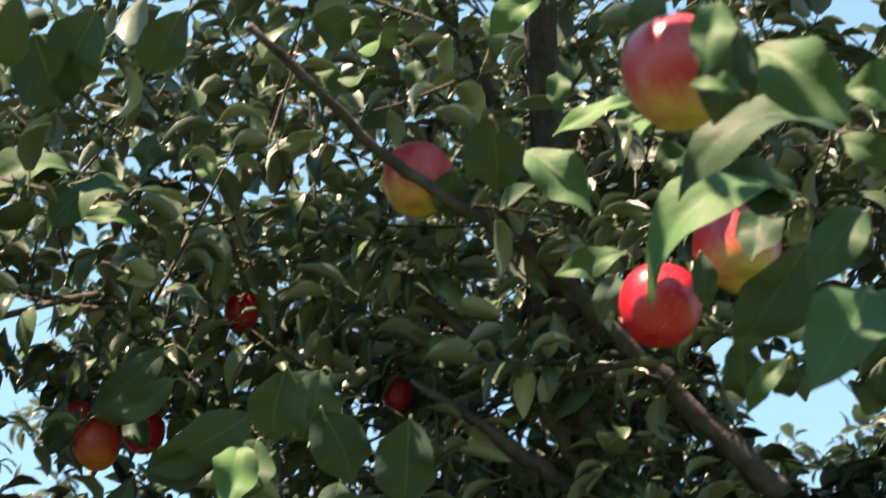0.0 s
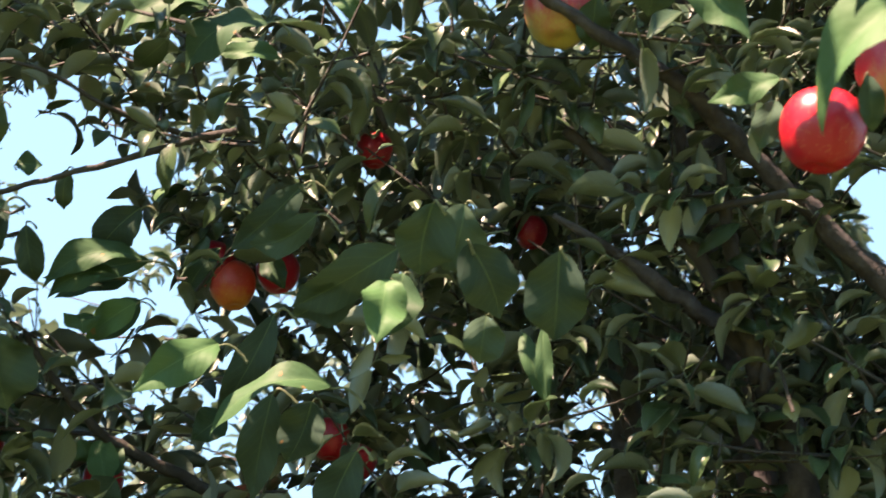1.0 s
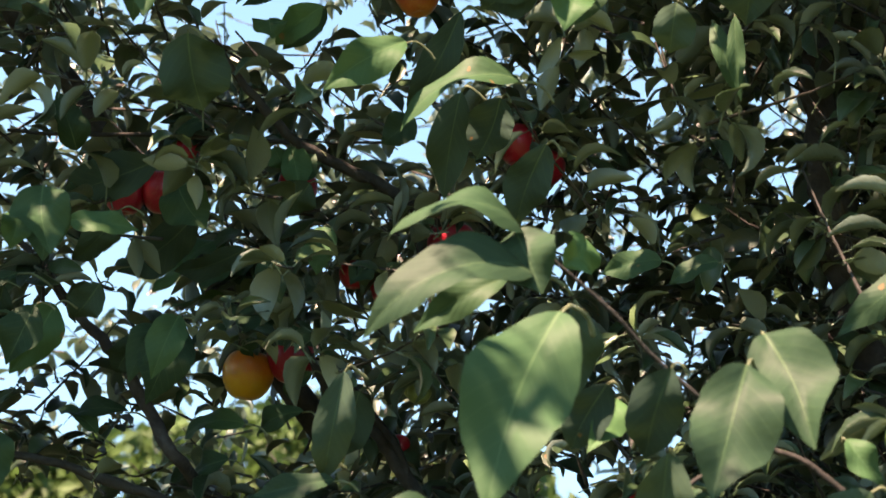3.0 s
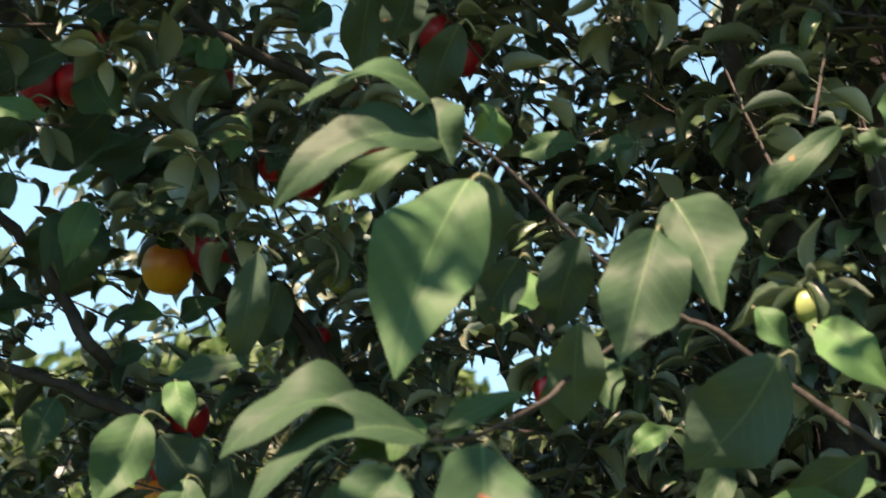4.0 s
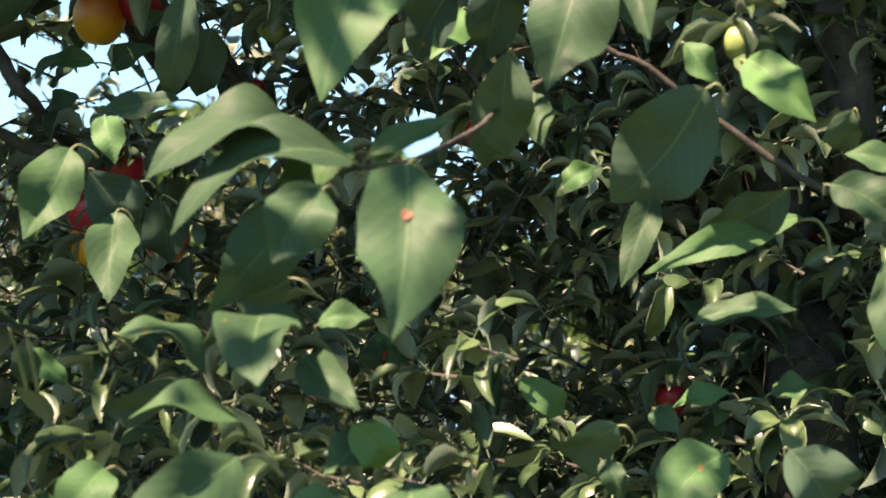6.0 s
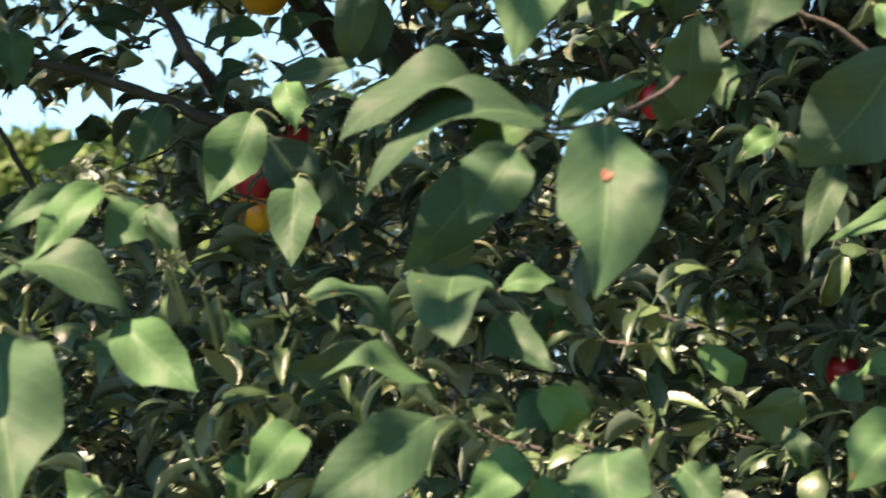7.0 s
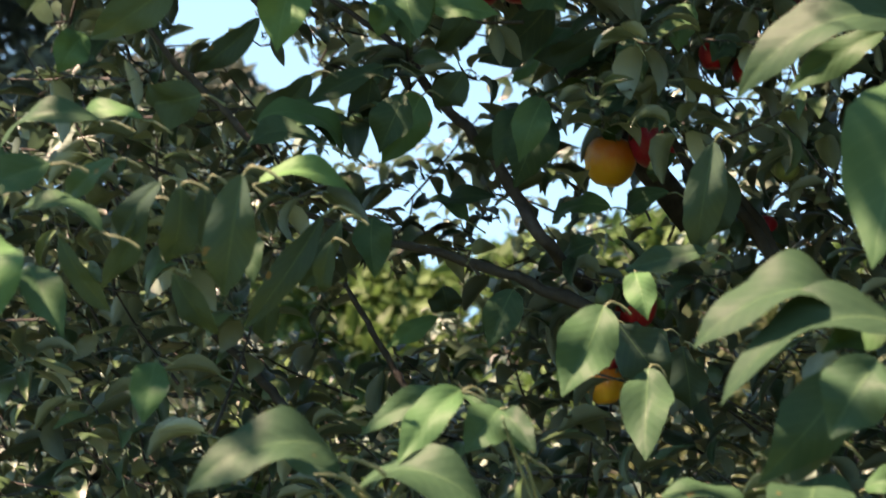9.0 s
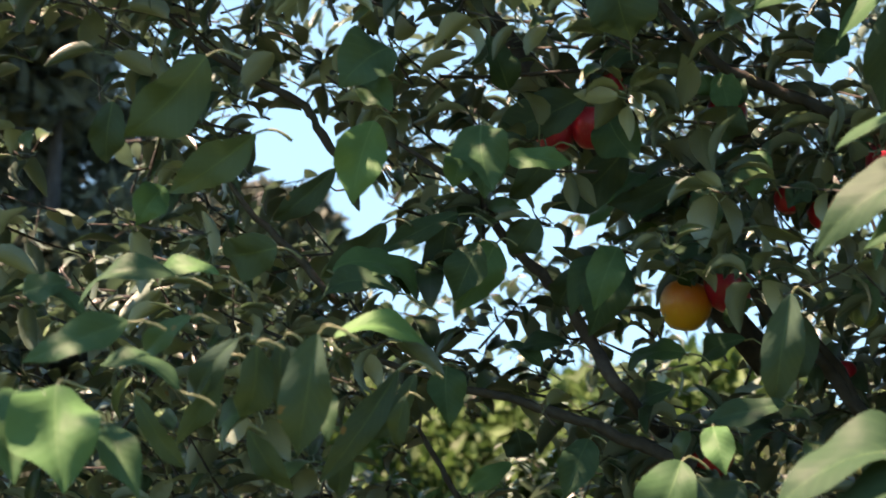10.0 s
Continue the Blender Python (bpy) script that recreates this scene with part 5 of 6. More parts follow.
leaf(tree, (-0.837, 1.845, 2.245), (-0.941, 1.882, 2.187), 0.047, (0.22, -0.59, -0.78), 0.6, 0.78, 0.28, 0.11)
leaf(tree, (-0.749, 1.875, 2.259), (-0.854, 1.849, 2.201), 0.030, (0.16, -0.98, 0.14), 0.4, 0.78, 0.28, 0.11)
leaf(tree, (-0.852, 1.715, 2.281), (-0.947, 1.743, 2.228), 0.033, (0.22, -0.64, -0.74), 0.9, 0.78, 0.28, 0.11)
leaf(tree, (-0.863, 1.744, 2.162), (-0.781, 1.819, 2.132), 0.058, (0.67, -0.53, 0.52), 1.8, 0.78, 0.28, 0.11)
leaf(tree, (-0.765, 1.873, 2.243), (-0.797, 1.939, 2.198), 0.045, (0.11, -0.53, -0.84), 0.9, 0.78, 0.28, 0.11)
leaf(tree, (-0.841, 1.362, 2.297), (-0.951, 1.396, 2.230), 0.061, (0.23, -0.65, -0.72), 0.5, 0.78, 0.28, 0.11)
leaf(tree, (-0.826, 1.451, 2.241), (-0.935, 1.468, 2.188), 0.045, (0.31, -0.50, -0.81), 0.5, 0.78, 0.28, 0.11)
leaf(tree, (-0.835, 1.536, 2.138), (-0.909, 1.556, 2.138), 0.057, (-0.20, -0.76, -0.61), 0.9, 0.78, 0.28, 0.11)
leaf(tree, (-0.826, 1.226, 1.996), (-0.905, 1.184, 1.954), 0.035, (0.41, -0.90, 0.14), 0.5, 0.78, 0.28, 0.11)
leaf(tree, (-0.826, 1.121, 1.922), (-0.788, 1.087, 1.829), 0.070, (0.42, -0.78, 0.46), 0.3, 0.78, 0.28, 0.11)
leaf(tree, (-0.863, 1.121, 1.919), (-0.831, 1.082, 1.836), 0.053, (0.46, -0.72, 0.52), 0.9, 0.78, 0.28, 0.11)
leaf(tree, (-0.804, 1.164, 1.893), (-0.759, 1.152, 1.831), 0.031, (0.25, -0.90, 0.36), 0.9, 0.78, 0.28, 0.11)
leaf(tree, (-0.673, 1.317, 1.944), (-0.659, 1.298, 1.893), 0.021, (0.33, -0.85, 0.41), 0.9, 0.78, 0.28, 0.11)
leaf(tree, (-0.739, 1.817, 2.053), (-0.731, 1.811, 1.977), 0.046, (0.32, -0.94, 0.11), 0.9, 0.78, 0.28, 0.11)
leaf(tree, (-0.811, 2.329, 2.044), (-0.811, 2.364, 2.009), 0.053, (0.36, -0.64, -0.67), 0.9, 0.78, 0.28, 0.11)
leaf(tree, (-0.758, 2.143, 1.973), (-0.827, 2.124, 1.927), 0.030, (0.13, -0.97, 0.19), 0.8, 0.78, 0.28, 0.11)
leaf(tree, (-0.579, 1.881, 1.970), (-0.603, 1.862, 1.896), 0.044, (0.35, -0.93, 0.13), 0.9, 0.78, 0.28, 0.11)
leaf(tree, (-1.028, 1.492, 2.308), (-1.055, 1.533, 2.249), 0.039, (0.41, -0.65, -0.64), 0.9, 0.78, 0.28, 0.11)
leaf(tree, (-0.987, 1.547, 2.221), (-1.007, 1.526, 2.171), 0.039, (0.65, -0.75, 0.05), 0.9, 0.78, 0.28, 0.11)
leaf(tree, (-0.552, 1.238, 1.742), (-0.645, 1.155, 1.709), 0.060, (0.25, -0.58, 0.77), 1.3, 0.78, 0.28, 0.11)
leaf(tree, (-0.750, 1.295, 1.826), (-0.746, 1.269, 1.769), 0.033, (0.49, -0.78, 0.39), 0.9, 0.78, 0.28, 0.11)
leaf(tree, (-0.736, 1.199, 1.676), (-0.661, 1.237, 1.657), 0.048, (0.49, -0.81, 0.33), 0.9, 0.78, 0.28, 0.11)
leaf(tree, (-0.678, 1.850, 2.409), (-0.699, 1.818, 2.475), 0.043, (0.59, -0.78, -0.20), 0.9, 0.78, 0.28, 0.11)
leaf(tree, (-0.560, 2.060, 2.526), (-0.615, 2.057, 2.498), 0.039, (0.04, -1.00, 0.03), 0.9, 0.78, 0.28, 0.11)
leaf(tree, (-0.275, 2.010, 2.502), (-0.319, 2.017, 2.470), 0.045, (-0.15, -0.99, -0.00), 0.9, 0.78, 0.28, 0.11)
leaf(tree, (-0.414, 2.046, 2.342), (-0.391, 2.038, 2.307), 0.037, (-0.12, -0.98, 0.13), 0.9, 0.78, 0.28, 0.11)
leaf(tree, (-0.304, 1.659, 2.088), (-0.334, 1.725, 1.981), 0.042, (0.06, -0.84, -0.54), 0.9, 0.78, 0.28, 0.11)
leaf(tree, (-0.548, 1.645, 2.697), (-0.609, 1.624, 2.702), 0.048, (0.34, -0.92, 0.20), 1.2, 0.78, 0.28, 0.11)
leaf(tree, (-0.509, 1.626, 2.750), (-0.531, 1.676, 2.715), 0.028, (0.08, -0.55, -0.83), 0.9, 0.78, 0.28, 0.11)
leaf(tree, (-0.542, 1.650, 2.692), (-0.586, 1.648, 2.672), 0.034, (0.02, -1.00, 0.07), 0.9, 0.78, 0.28, 0.11)
leaf(tree, (-0.495, 1.663, 2.691), (-0.465, 1.670, 2.693), 0.027, (0.21, -0.98, 0.03), 0.9, 0.78, 0.28, 0.11)
leaf(tree, (-0.494, 1.637, 2.631), (-0.562, 1.685, 2.566), 0.057, (-0.07, -0.84, -0.54), 0.9, 0.78, 0.28, 0.11)
leaf(tree, (-0.480, 1.681, 2.621), (-0.476, 1.739, 2.573), 0.033, (0.25, -0.63, -0.74), 0.9, 0.78, 0.28, 0.11)
leaf(tree, (-0.447, 1.720, 2.714), (-0.456, 1.760, 2.679), 0.023, (0.14, -0.64, -0.76), 0.9, 0.78, 0.28, 0.11)
leaf(tree, (-0.370, 1.799, 2.701), (-0.429, 1.844, 2.657), 0.052, (-0.26, -0.83, -0.49), 0.9, 0.78, 0.28, 0.11)
leaf(tree, (-0.369, 1.828, 2.644), (-0.488, 1.824, 2.601), 0.043, (-0.08, -0.95, 0.30), 1.3, 0.78, 0.28, 0.11)
leaf(tree, (-0.397, 1.833, 2.623), (-0.482, 1.830, 2.591), 0.039, (-0.08, -0.95, 0.31), 1.2, 0.78, 0.28, 0.11)
leaf(tree, (-0.442, 1.845, 2.577), (-0.435, 1.837, 2.546), 0.043, (0.06, -0.96, 0.26), 0.9, 0.78, 0.28, 0.11)
leaf(tree, (-0.376, 1.850, 2.594), (-0.441, 1.886, 2.559), 0.040, (-0.33, -0.89, -0.31), 0.9, 0.78, 0.28, 0.11)
leaf(tree, (-0.532, 1.600, 2.571), (-0.546, 1.617, 2.475), 0.048, (0.29, -0.93, -0.21), 0.9, 0.78, 0.28, 0.11)
leaf(tree, (-0.196, 1.781, 2.551), (-0.270, 1.867, 2.452), 0.042, (0.15, -0.69, -0.71), 0.9, 0.78, 0.28, 0.11)
leaf(tree, (-0.161, 1.715, 2.693), (-0.254, 1.781, 2.635), 0.041, (-0.04, -0.69, -0.72), 0.9, 0.78, 0.28, 0.11)
leaf(tree, (-0.329, 1.944, 2.647), (-0.286, 1.941, 2.712), 0.038, (0.26, -0.94, -0.21), 0.9, 0.78, 0.28, 0.11)
leaf(tree, (0.029, 1.592, 2.605), (0.006, 1.672, 2.559), 0.061, (-0.20, -0.53, -0.82), 0.9, 0.78, 0.28, 0.11)
leaf(tree, (0.099, 1.742, 2.511), (0.130, 1.754, 2.419), 0.023, (-0.16, -0.97, -0.18), 0.9, 0.9, 0.28, 0.11)
leaf(tree, (-0.448, 2.046, 2.478), (-0.427, 2.033, 2.399), 0.040, (0.06, -0.98, 0.18), 0.6, 0.78, 0.28, 0.11)
leaf(tree, (-0.415, 2.044, 2.469), (-0.445, 2.055, 2.418), 0.035, (-0.13, -0.98, -0.14), 0.9, 0.78, 0.28, 0.11)
leaf(tree, (-0.472, 2.051, 2.480), (-0.458, 2.063, 2.452), 0.031, (0.02, -0.92, -0.39), 0.9, 0.78, 0.28, 0.11)
leaf(tree, (-0.479, 2.121, 2.260), (-0.551, 2.075, 2.207), 0.061, (-0.02, -0.74, 0.67), 1, 0.78, 0.28, 0.11)
leaf(tree, (-0.551, 2.150, 2.249), (-0.511, 2.168, 2.213), 0.039, (0.61, -0.74, 0.29), 0.9, 0.78, 0.28, 0.11)
leaf(tree, (-0.644, 1.234, 1.979), (-0.687, 1.297, 1.883), 0.044, (-0.01, -0.84, -0.55), 0.5, 0.8, 0.28, 0.11)
leaf(tree, (-0.709, 1.249, 1.974), (-0.754, 1.316, 1.918), 0.034, (0.46, -0.37, -0.81), 0.5, 0.78, 0.28, 0.11)
leaf(tree, (-0.706, 1.293, 1.988), (-0.731, 1.360, 1.925), 0.023, (-0.16, -0.71, -0.69), 0.5, 0.78, 0.28, 0.11)
leaf(tree, (-0.704, 1.402, 2.010), (-0.631, 1.466, 2.006), 0.029, (0.50, -0.53, 0.68), 1.3, 0.78, 0.28, 0.11)
leaf(tree, (-0.648, 1.431, 1.981), (-0.745, 1.470, 1.875), 0.030, (0.44, -0.63, -0.64), 0.5, 0.78, 0.28, 0.11)
leaf(tree, (-0.660, 1.484, 1.964), (-0.689, 1.543, 1.922), 0.021, (-0.20, -0.63, -0.75), 0.9, 0.78, 0.28, 0.11)
leaf(tree, (-0.668, 1.530, 1.995), (-0.733, 1.579, 1.933), 0.024, (0.26, -0.61, -0.75), 0.9, 0.78, 0.28, 0.11)
leaf(tree, (-0.779, 1.242, 1.936), (-0.871, 1.243, 1.950), 0.030, (0.11, -0.64, 0.76), 1.4, 0.78, 0.28, 0.11)
leaf(tree, (-0.800, 1.343, 2.063), (-0.885, 1.355, 2.060), 0.024, (-0.14, -0.83, 0.54), 1.2, 0.78, 0.28, 0.11)
leaf(tree, (-0.827, 1.306, 2.055), (-0.926, 1.300, 2.030), 0.031, (-0.09, -0.82, 0.56), 1.3, 0.78, 0.28, 0.11)
leaf(tree, (-0.801, 1.296, 2.013), (-0.868, 1.324, 1.978), 0.023, (-0.35, -0.93, -0.08), 0.8, 0.78, 0.28, 0.11)
leaf(tree, (-0.763, 1.291, 1.969), (-0.836, 1.332, 1.892), 0.025, (0.46, -0.52, -0.72), 0.5, 0.78, 0.28, 0.11)
leaf(tree, (-0.822, 1.241, 1.932), (-0.812, 1.324, 1.876), 0.021, (0.32, -0.55, -0.77), 0.7, 0.78, 0.28, 0.11)
leaf(tree, (-0.744, 1.311, 1.909), (-0.733, 1.389, 1.861), 0.026, (0.38, -0.52, -0.76), 0.6, 0.78, 0.28, 0.11)
leaf(tree, (-0.742, 1.276, 1.986), (-0.808, 1.330, 1.934), 0.027, (-0.31, -0.82, -0.47), 0.9, 0.78, 0.28, 0.11)
leaf(tree, (-1.014, 1.334, 2.053), (-0.977, 1.355, 2.067), 0.035, (0.32, -0.84, 0.44), 0.8, 0.78, 0.28, 0.11)
leaf(tree, (-0.964, 1.371, 2.035), (-1.050, 1.357, 2.059), 0.029, (0.30, -0.66, 0.68), 1.2, 0.78, 0.28, 0.11)
leaf(tree, (-0.732, 1.514, 1.930), (-0.766, 1.572, 1.873), 0.024, (0.19, -0.63, -0.75), 0.9, 0.78, 0.28, 0.11)
leaf(tree, (-0.777, 1.787, 2.133), (-0.875, 1.791, 2.176), 0.039, (0.27, -0.68, 0.68), 1.5, 0.78, 0.28, 0.11)
leaf(tree, (-0.775, 1.734, 2.128), (-0.879, 1.746, 2.120), 0.034, (-0.14, -0.82, 0.56), 1.3, 0.78, 0.28, 0.11)
leaf(tree, (-0.572, 1.942, 2.212), (-0.613, 1.918, 2.129), 0.043, (0.03, -0.97, 0.26), 0.9, 0.78, 0.28, 0.11)
leaf(tree, (-0.649, 2.048, 2.118), (-0.744, 2.075, 2.103), 0.030, (-0.31, -0.78, 0.54), 1.1, 0.78, 0.28, 0.11)
leaf(tree, (-0.686, 2.042, 2.088), (-0.751, 2.069, 2.125), 0.029, (0.20, -0.61, 0.77), 0.9, 0.78, 0.28, 0.11)
leaf(tree, (-0.502, 2.085, 2.108), (-0.593, 2.130, 2.092), 0.040, (-0.46, -0.78, 0.43), 1.2, 0.78, 0.28, 0.11)
leaf(tree, (-0.426, 2.096, 2.126), (-0.496, 2.150, 2.100), 0.034, (-0.64, -0.75, 0.17), 1.2, 0.78, 0.28, 0.11)
leaf(tree, (-0.408, 2.132, 2.216), (-0.560, 2.157, 2.206), 0.054, (-0.17, -0.75, 0.65), 1.5, 0.78, 0.28, 0.11)
leaf(tree, (-0.443, 2.120, 2.243), (-0.536, 2.159, 2.221), 0.047, (-0.43, -0.78, 0.45), 1.2, 0.78, 0.28, 0.11)
leaf(tree, (-0.353, 2.102, 2.154), (-0.384, 2.173, 2.078), 0.061, (-0.02, -0.74, -0.68), 0.5, 0.78, 0.28, 0.11)
leaf(tree, (-0.522, 2.089, 2.061), (-0.577, 2.131, 2.046), 0.035, (-0.62, -0.74, 0.24), 0.9, 0.78, 0.28, 0.11)
leaf(tree, (-0.426, 2.146, 2.189), (-0.466, 2.196, 2.162), 0.028, (-0.67, -0.69, -0.28), 0.9, 0.78, 0.28, 0.11)
leaf(tree, (0.011, 1.568, 1.947), (0.003, 1.620, 1.889), 0.037, (-0.09, -0.75, -0.66), 0.4, 0.78, 0.28, 0.11)
leaf(tree, (0.028, 1.589, 1.946), (0.018, 1.638, 1.904), 0.031, (-0.49, -0.62, -0.61), 0.4, 0.78, 0.28, 0.11)
leaf(tree, (0.321, 0.843, 2.523), (0.317, 0.901, 2.479), 0.042, (-0.00, -0.60, -0.80), 0.4, 0.78, 0.28, 0.11)
leaf(tree, (0.178, 1.518, 2.830), (0.175, 1.575, 2.795), 0.040, (-0.11, -0.52, -0.84), 0.4, 0.78, 0.28, 0.11)
leaf(tree, (-0.151, 2.146, 1.746), (-0.132, 2.129, 1.703), 0.034, (-0.14, -0.94, 0.32), 0.9, 0.78, 0.28, 0.11)
leaf(tree, (-0.111, 2.148, 1.738), (-0.122, 2.129, 1.698), 0.029, (0.38, -0.88, 0.29), 0.9, 0.78, 0.28, 0.11)
leaf(tree, (-0.142, 2.156, 1.757), (-0.117, 2.158, 1.728), 0.030, (0.40, -0.87, 0.28), 0.9, 0.78, 0.28, 0.11)
leaf(tree, (-0.344, 2.055, 2.318), (-0.360, 2.041, 2.283), 0.034, (0.40, -0.90, 0.17), 0.9, 0.78, 0.28, 0.11)
leaf(tree, (-0.229, 1.977, 2.715), (-0.201, 1.979, 2.668), 0.035, (-0.11, -0.99, -0.10), 0.9, 0.78, 0.28, 0.11)
# the next fourteen leaves are added sunward of the fruit, to shade it
leaf(tree, (0.114, 1.514, 3.003), (0.089, 1.434, 2.939), 0.056, (-0.49, -0.42, 0.78), 0.7, 0.4, 0.3, 0.11)
leaf(tree, (0.090, 1.518, 3.032), (0.023, 1.469, 2.968), 0.056, (-0.25, -0.60, 0.78), 0.7, 0.4, 0.3, 0.11)
leaf(tree, (0.085, 1.509, 2.946), (0.065, 1.448, 2.898), 0.050, (-0.49, -0.42, 0.78), 0.7, 0.4, 0.3, 0.11)
leaf(tree, (0.397, 1.257, 2.737), (0.333, 1.210, 2.676), 0.056, (-0.25, -0.60, 0.78), 0.7, 0.4, 0.3, 0.11)
leaf(tree, (0.412, 1.247, 2.776), (0.390, 1.179, 2.721), 0.050, (-0.49, -0.42, 0.78), 0.7, 0.4, 0.3, 0.11)
leaf(tree, (0.255, 0.917, 2.658), (0.191, 0.871, 2.597), 0.055, (-0.25, -0.60, 0.78), 0.7, 0.4, 0.3, 0.11)
leaf(tree, (-0.557, 2.209, 2.357), (-0.581, 2.133, 2.296), 0.050, (-0.49, -0.42, 0.78), 0.7, 0.4, 0.3, 0.11)
leaf(tree, (-0.601, 2.225, 2.372), (-0.665, 2.179, 2.311), 0.050, (-0.25, -0.60, 0.78), 0.7, 0.4, 0.3, 0.11)
leaf(tree, (-0.512, 2.238, 2.378), (-0.536, 2.163, 2.317), 0.060, (-0.49, -0.42, 0.78), 0.7, 0.4, 0.3, 0.11)
leaf(tree, (-0.560, 2.200, 2.395), (-0.618, 2.159, 2.340), 0.050, (-0.25, -0.60, 0.78), 0.7, 0.4, 0.3, 0.11)
leaf(tree, (-0.358, 2.059, 2.859), (-0.380, 1.991, 2.804), 0.050, (-0.49, -0.42, 0.78), 0.7, 0.4, 0.3, 0.11)
leaf(tree, (-0.130, 1.938, 2.998), (-0.182, 1.901, 2.949), 0.045, (-0.25, -0.60, 0.78), 0.7, 0.4, 0.3, 0.11)
leaf(tree, (-0.543, 2.190, 2.135), (-0.565, 2.122, 2.080), 0.060, (-0.49, -0.42, 0.78), 0.7, 0.4, 0.3, 0.11)
leaf(tree, (-0.041, 1.832, 2.091), (-0.086, 1.800, 2.048), 0.040, (-0.25, -0.60, 0.78), 0.7, 0.4, 0.3, 0.11)
leaf(tree, (-0.416, 1.720, 1.905), (-0.369, 1.755, 1.838), 0.056, (0.30, -0.70, -0.65), 0.6, 0.78, 0.28, 0.11)
leaf(tree, (-0.377, 1.900, 1.901), (-0.375, 1.948, 1.829), 0.050, (-0.15, -0.75, -0.64), 0.6, 0.78, 0.28, 0.11)
leaf(tree, (-0.388, 1.846, 1.913), (-0.436, 1.871, 1.888), 0.042, (0.10, -0.70, -0.70), 0.6, 0.78, 0.28, 0.11)
leaf(tree, (-0.423, 1.943, 1.904), (-0.491, 1.955, 1.876), 0.034, (0.10, -0.80, 0.55), 1.2, 0.78, 0.28, 0.11)
leaf(tree, (-0.414, 2.013, 2.416), (-0.460, 2.028, 2.379), 0.052, (0.10, -0.70, -0.70), 0.6, 0.78, 0.28, 0.11)
# two more, added over the golden apple to shade all but a stripe
leaf(tree, (-0.555, 2.290, 2.315), (-0.645, 2.195, 2.292), 0.052, (0.10, -0.25, 0.96), 0.6, 0.6, 0.28, 0.11)
leaf(tree, (-0.490, 2.250, 2.335), (-0.575, 2.150, 2.308), 0.050, (0.05, -0.25, 0.96), 0.6, 0.6, 0.28, 0.11)


# ---- apples ----
def apple_profile(sides=28, rows=20, lobes=0.02, tall=0.92):
    verts, faces = [], []
    for i in range(rows + 1):
        v = math.pi * i / rows
        r = math.sin(v) ** 0.86 * (1.0 + 0.10 * math.cos(v))
        z = math.cos(v) * tall
        r0 = abs(math.sin(v))
        z -= 0.30 * math.exp(-(r0 / 0.26) ** 2) if z > 0 else -0.17 * math.exp(-(r0 / 0.24) ** 2)
        for k in range(sides):
            a = 2 * math.pi * k / sides
            rr = 0.5 * r * (1 + lobes * math.cos(5 * a) * (1 - 0.6 * math.cos(v)) + 0.012 * math.cos(2 * a + 1))
            verts.append((rr * math.cos(a), rr * math.sin(a), 0.5 * z))
    for i in range(rows):
        for k in range(sides):
            a, b = i * sides + k, i * sides + (k + 1) % sides
            faces.append((a, a + sides, b + sides, b))
    return np.array(verts), faces


def apple(place, size, skin, label, lean=(0, 0, 0), category="apple"):
    thing = new("apple")
    rng = np.random.RandomState(int(abs(place[0] * 977 + place[2] * 311)))
    verts, faces = apple_profile(lobes=rng.uniform(0.012, 0.03), tall=rng.uniform(1.01, 1.10))
    mesh_object("skin", (verts * size).tolist(), faces, MAT_APPLE[skin], thing)
    s = size
    v, f = tube([(0, 0, 0.30 * s, 0.020 * s), (0.03 * s, 0, 0.45 * s, 0.016 * s), (0.08 * s, 0.02 * s, 0.66 * s, 0.022 * s)], 6, 0.1, 3)
    mesh_object("stem", v, f, MAT_TWIG, thing, "thin woody brown stem")
    v, f = [], []
    for k in range(5):
        a = k * 2 * math.pi / 5
        for da, r, z in ((-0.3, 0.03, -0.385), (0.3, 0.03, -0.385), (0.0, 0.085, -0.42)):
            v.append((r * s * math.cos(a + da), r * s * math.sin(a + da), z * s))
        v.append((0.01 * s * math.cos(a), 0.01 * s * math.sin(a), -0.44 * s))
        f += [(4 * k, 4 * k + 1, 4 * k + 2), (4 * k, 4 * k + 3, 4 * k + 1), (4 * k + 1, 4 * k + 3, 4 * k + 2), (4 * k + 2, 4 * k + 3, 4 * k)]
    mesh_object("calyx", v, f, MAT_CALYX, thing, "dry brown calyx tuft", smooth=False)
    thing.matrix_basis = pose(*place, *lean)
    return tagged(thing, label, category, "apples on the tree")


apple((0.305, 0.939, 2.554), 0.086, "half", "large apple, red on its sunny cheek and yellow-green below", (12, -8, 30))
apple((0.142, 1.570, 2.846), 0.087, "half", "apple with a crimson top and yellow underside", (0, 6, 70))
apple((0.356, 1.298, 2.537), 0.080, "red", "bright red apple lit by the sun among leaves", (6, 10, 0))
apple((0.438, 1.289, 2.598), 0.086, "half", "apple blushed pink over yellow, turned so that its calyx shows", (-14, 8, 20))
apple((-0.083, 1.978, 2.879), 0.050, "red", "small orange-red apple half hidden behind a twig", (0, 0, 50))
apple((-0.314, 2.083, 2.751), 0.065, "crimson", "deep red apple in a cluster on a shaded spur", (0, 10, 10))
apple((-0.285, 2.090, 2.721), 0.066, "orange", "orange apple in a cluster with a sunlit cheek", (-8, 0, 60))
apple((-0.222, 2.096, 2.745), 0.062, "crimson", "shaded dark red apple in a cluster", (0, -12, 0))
apple((-0.149, 2.206, 2.532), 0.059, "red", "red apple behind hanging leaves", (0, 0, 0))
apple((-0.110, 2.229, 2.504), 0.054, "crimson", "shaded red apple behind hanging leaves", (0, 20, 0))
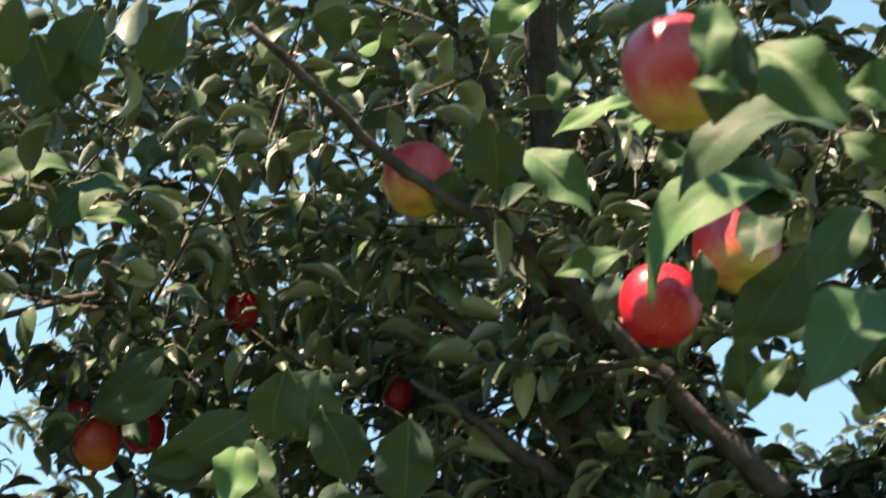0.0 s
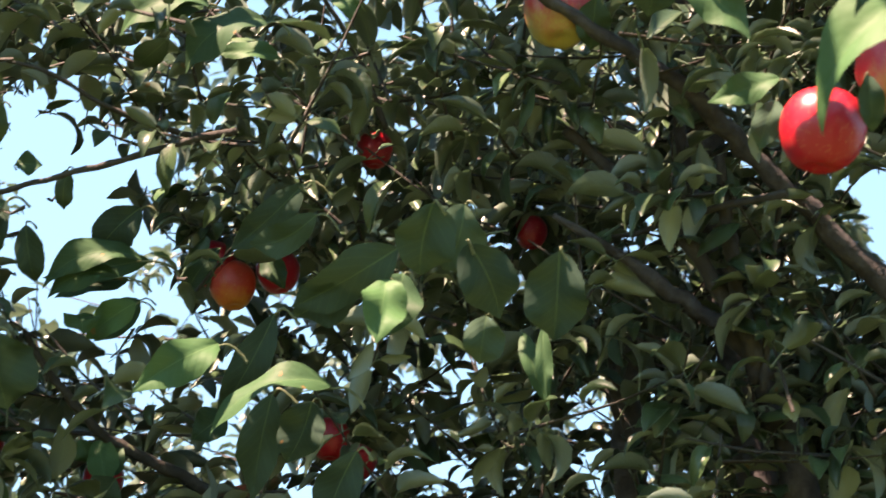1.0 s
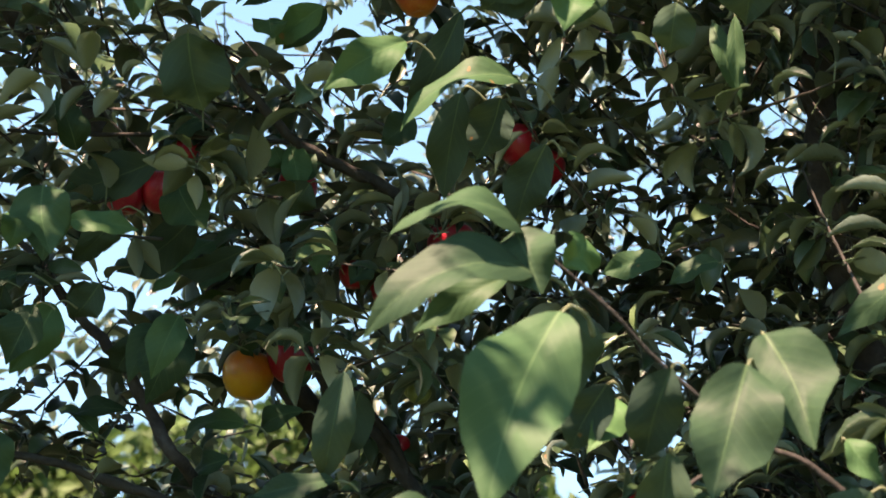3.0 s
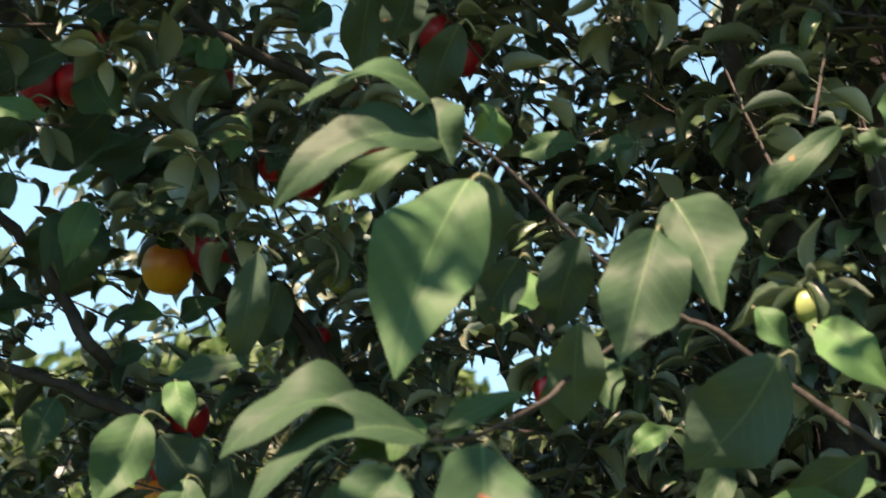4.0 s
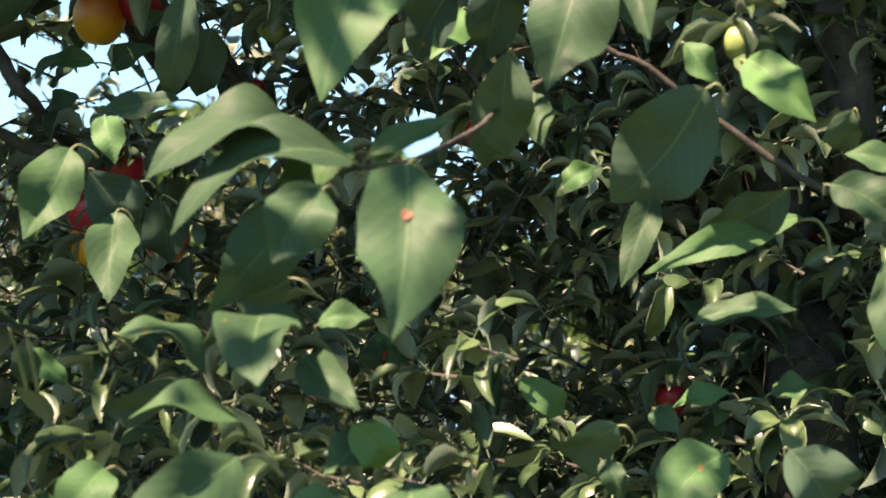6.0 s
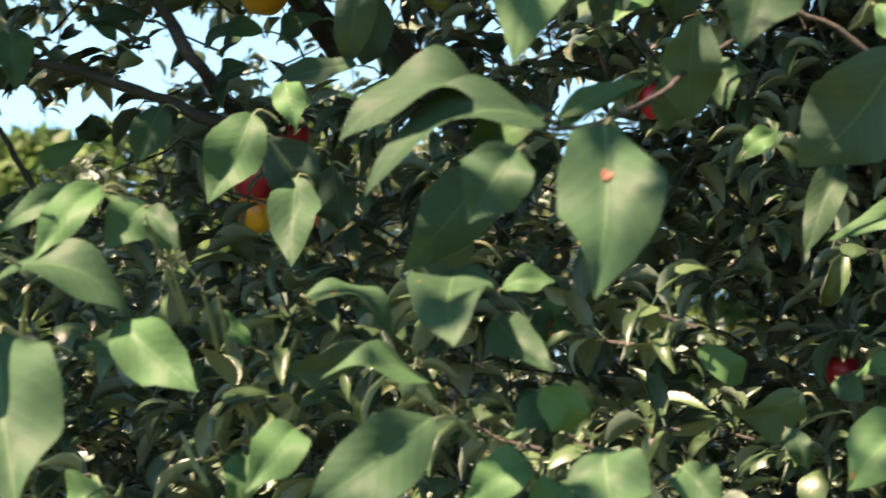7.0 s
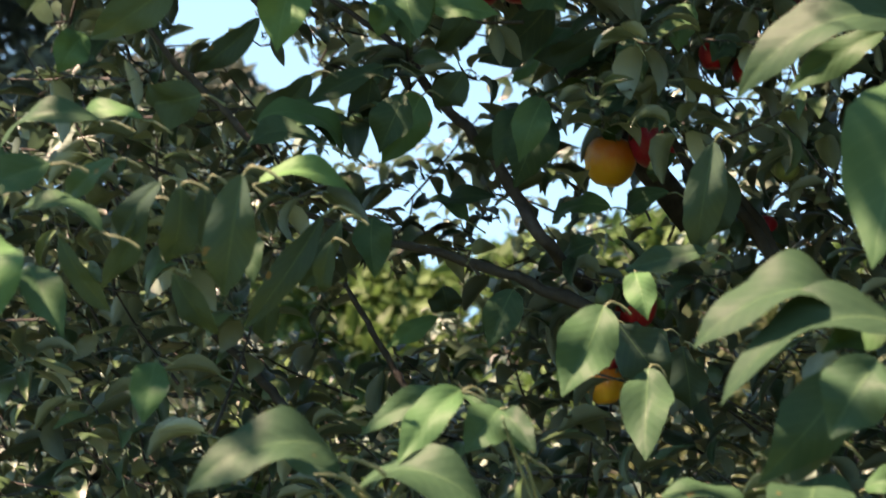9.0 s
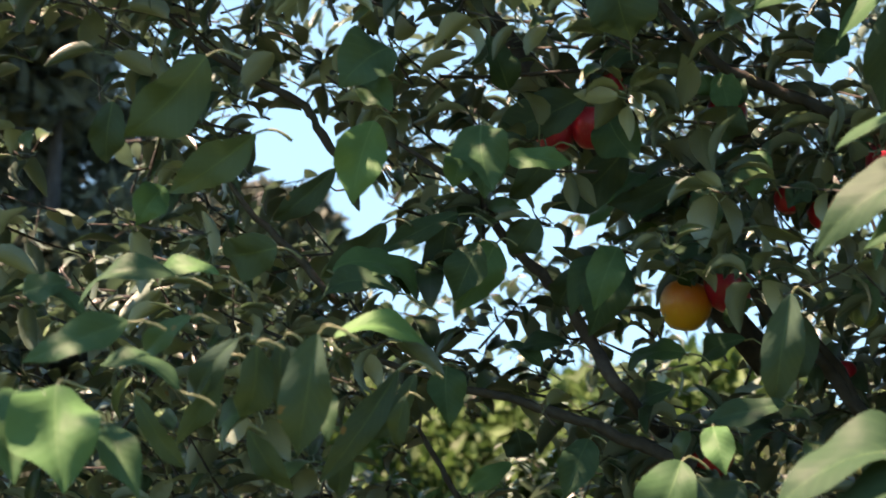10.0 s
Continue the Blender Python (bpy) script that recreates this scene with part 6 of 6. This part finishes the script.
apple((-0.640, 2.121, 2.441), 0.064, "red", "crimson apple sunlit on top, among leaves", (14, 0, 20))
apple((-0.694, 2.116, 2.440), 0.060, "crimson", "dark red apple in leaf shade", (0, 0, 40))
apple((-0.620, 2.138, 2.503), 0.049, "red", "red apple showing between leaves", (0, 0, 0))
apple((-0.464, 2.189, 2.466), 0.057, "red", "red apple almost covered by leaves", (0, 0, 80))
apple((-0.541, 2.267, 2.210), 0.074, "yellow", "golden yellow apple with a lit stripe", (5, 8, 10))
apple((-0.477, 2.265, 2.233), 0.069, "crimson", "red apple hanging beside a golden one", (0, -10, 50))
apple((-0.238, 2.159, 2.367), 0.069, "crimson", "shaded crimson apple behind a curled leaf", (0, 0, 0))
apple((-0.385, 2.229, 2.348), 0.041, "red", "red apple deep in the foliage", (0, 0, 30))
apple((-0.341, 2.268, 2.335), 0.049, "red", "small crimson apple in leaf shade", (0, 0, 60))
apple((-0.498, 2.232, 1.991), 0.060, "red", "red apple in a hanging cluster", (0, 12, 0))
apple((-0.542, 2.232, 1.933), 0.063, "crimson", "shaded red apple in a hanging cluster", (0, 0, 20))
apple((-0.542, 2.238, 1.885), 0.055, "yellow", "yellow-orange apple low in a hanging cluster", (0, -10, 0))
apple((-0.439, 2.256, 1.894), 0.064, "orange", "shaded orange apple behind a hanging leaf", (0, 0, 70))
apple((-0.263, 2.251, 2.418), 0.045, "red", "small red apple far back in the crown", (0, 0, 0))
apple((-0.334, 2.268, 2.339), 0.041, "red", "small red apple far back in the crown", (0, 0, 0))
apple((-0.135, 2.298, 1.725), 0.038, "orange", "orange apple deep in the shade", (0, 0, 0))
apple((0.001, 1.870, 1.968), 0.042, "red", "red apple behind a large leaf", (0, 0, 0))
apple((0.245, 2.176, 1.667), 0.044, "red", "small red apple behind a round leaf", (0, 0, 0))
apple((0.456, 2.328, 1.887), 0.036, "orange", "small orange apple far back in the crown", (0, 0, 0))
apple((0.140, 2.084, 2.802), 0.046, "crimson", "small dull red apple in deep shade", (0, 0, 0))
apple((-0.327, 2.316, 2.114), 0.036, "red", "small red apple far back in the crown", (0, 0, 0))
apple((-0.523, 2.218, 2.370), 0.033, "red", "small red apple far back in the crown", (0, 0, 0))
apple((-0.280, 2.121, 2.160), 0.035, "green", "small unripe green apple", (60, 30, 0))
apple((-0.787, 1.879, 2.191), 0.017, "green", "small unripe green apple", (0, 0, 0))
apple((0.116, 2.161, 1.997), 0.033, "green", "small unripe green apple", (40, 0, 0))
apple((-0.036, 2.198, 1.733), 0.026, "green", "small unripe green apple", (30, 0, 20))
apple((-0.275, 2.111, 2.153), 0.032, "green", "small unripe green apple", (70, 0, 30))
apple((0.248, 1.555, 1.997), 0.032, "green", "unripe round green apple on a spur", (0, 0, 0))

# ---- distance ----

SPOTS = [(-8.4, 18.6, 6.4, 2.6), (-9.5, 19.0, 5.6, 2.7), (-6.5, 21.0, 5.8, 2.7), (-12.5, 19.0, 5.8, 2.7), (-4.0, 23.0, 6.0, 2.8), (-1.0, 24.0, 5.8, 2.7), (2.5, 24.0, 5.8, 2.7), (-16.0, 19.0, 5.8, 2.7), (-7.8, 17.0, 3.6, 2.0), (-4.6, 18.0, 3.6, 2.0)]
for i, (fx, fy, fh, fs) in enumerate(SPOTS):
    far_tree(fx, fy, fh, fs, MAT_FAR_LIGHT, "sunlit yellow-green orchard tree in the distance", 100 + i, leaves=11000, size=0.18)
for i, (fx, fy, fh, fs) in enumerate([(-7.8, 11.3, 8.6, 1.5), (-9.0, 10.4, 9.4, 2.0), (-11.0, 11.0, 9.4, 2.2), (-6.4, 11.6, 5.8, 1.4), (-9.9, 12.9, 10.0, 2.4)]):
    far_tree(fx, fy, fh, fs, MAT_FAR_DARK, "tall dark green tree with thin, bluish foliage", 200 + i, leaves=15000, size=0.14, low=0.08)
for i, (fx, fy, fh, fs) in enumerate([(6.0, 23.0, 5.6, 2.7), (9.5, 22.0, 5.8, 2.7), (13.0, 20.0, 5.6, 2.7), (-19.0, 17.0, 5.6, 2.7)]):
    far_tree(fx, fy, fh, fs, MAT_FAR_LIGHT, "sunlit yellow-green orchard tree in the distance", 120 + i, leaves=5000, size=0.16)
for i, (fx, fy, fh, fs) in enumerate([(-0.6, 8.4, 2.9, 1.3), (1.4, 8.0, 3.1, 1.4), (3.4, 7.8, 3.0, 1.4), (5.6, 7.4, 3.2, 1.5)]):
    far_tree(fx, fy, fh, fs, MAT_FAR_MID, "green apple tree of the next orchard row", 140 + i, leaves=5000, size=0.065, low=0.2)
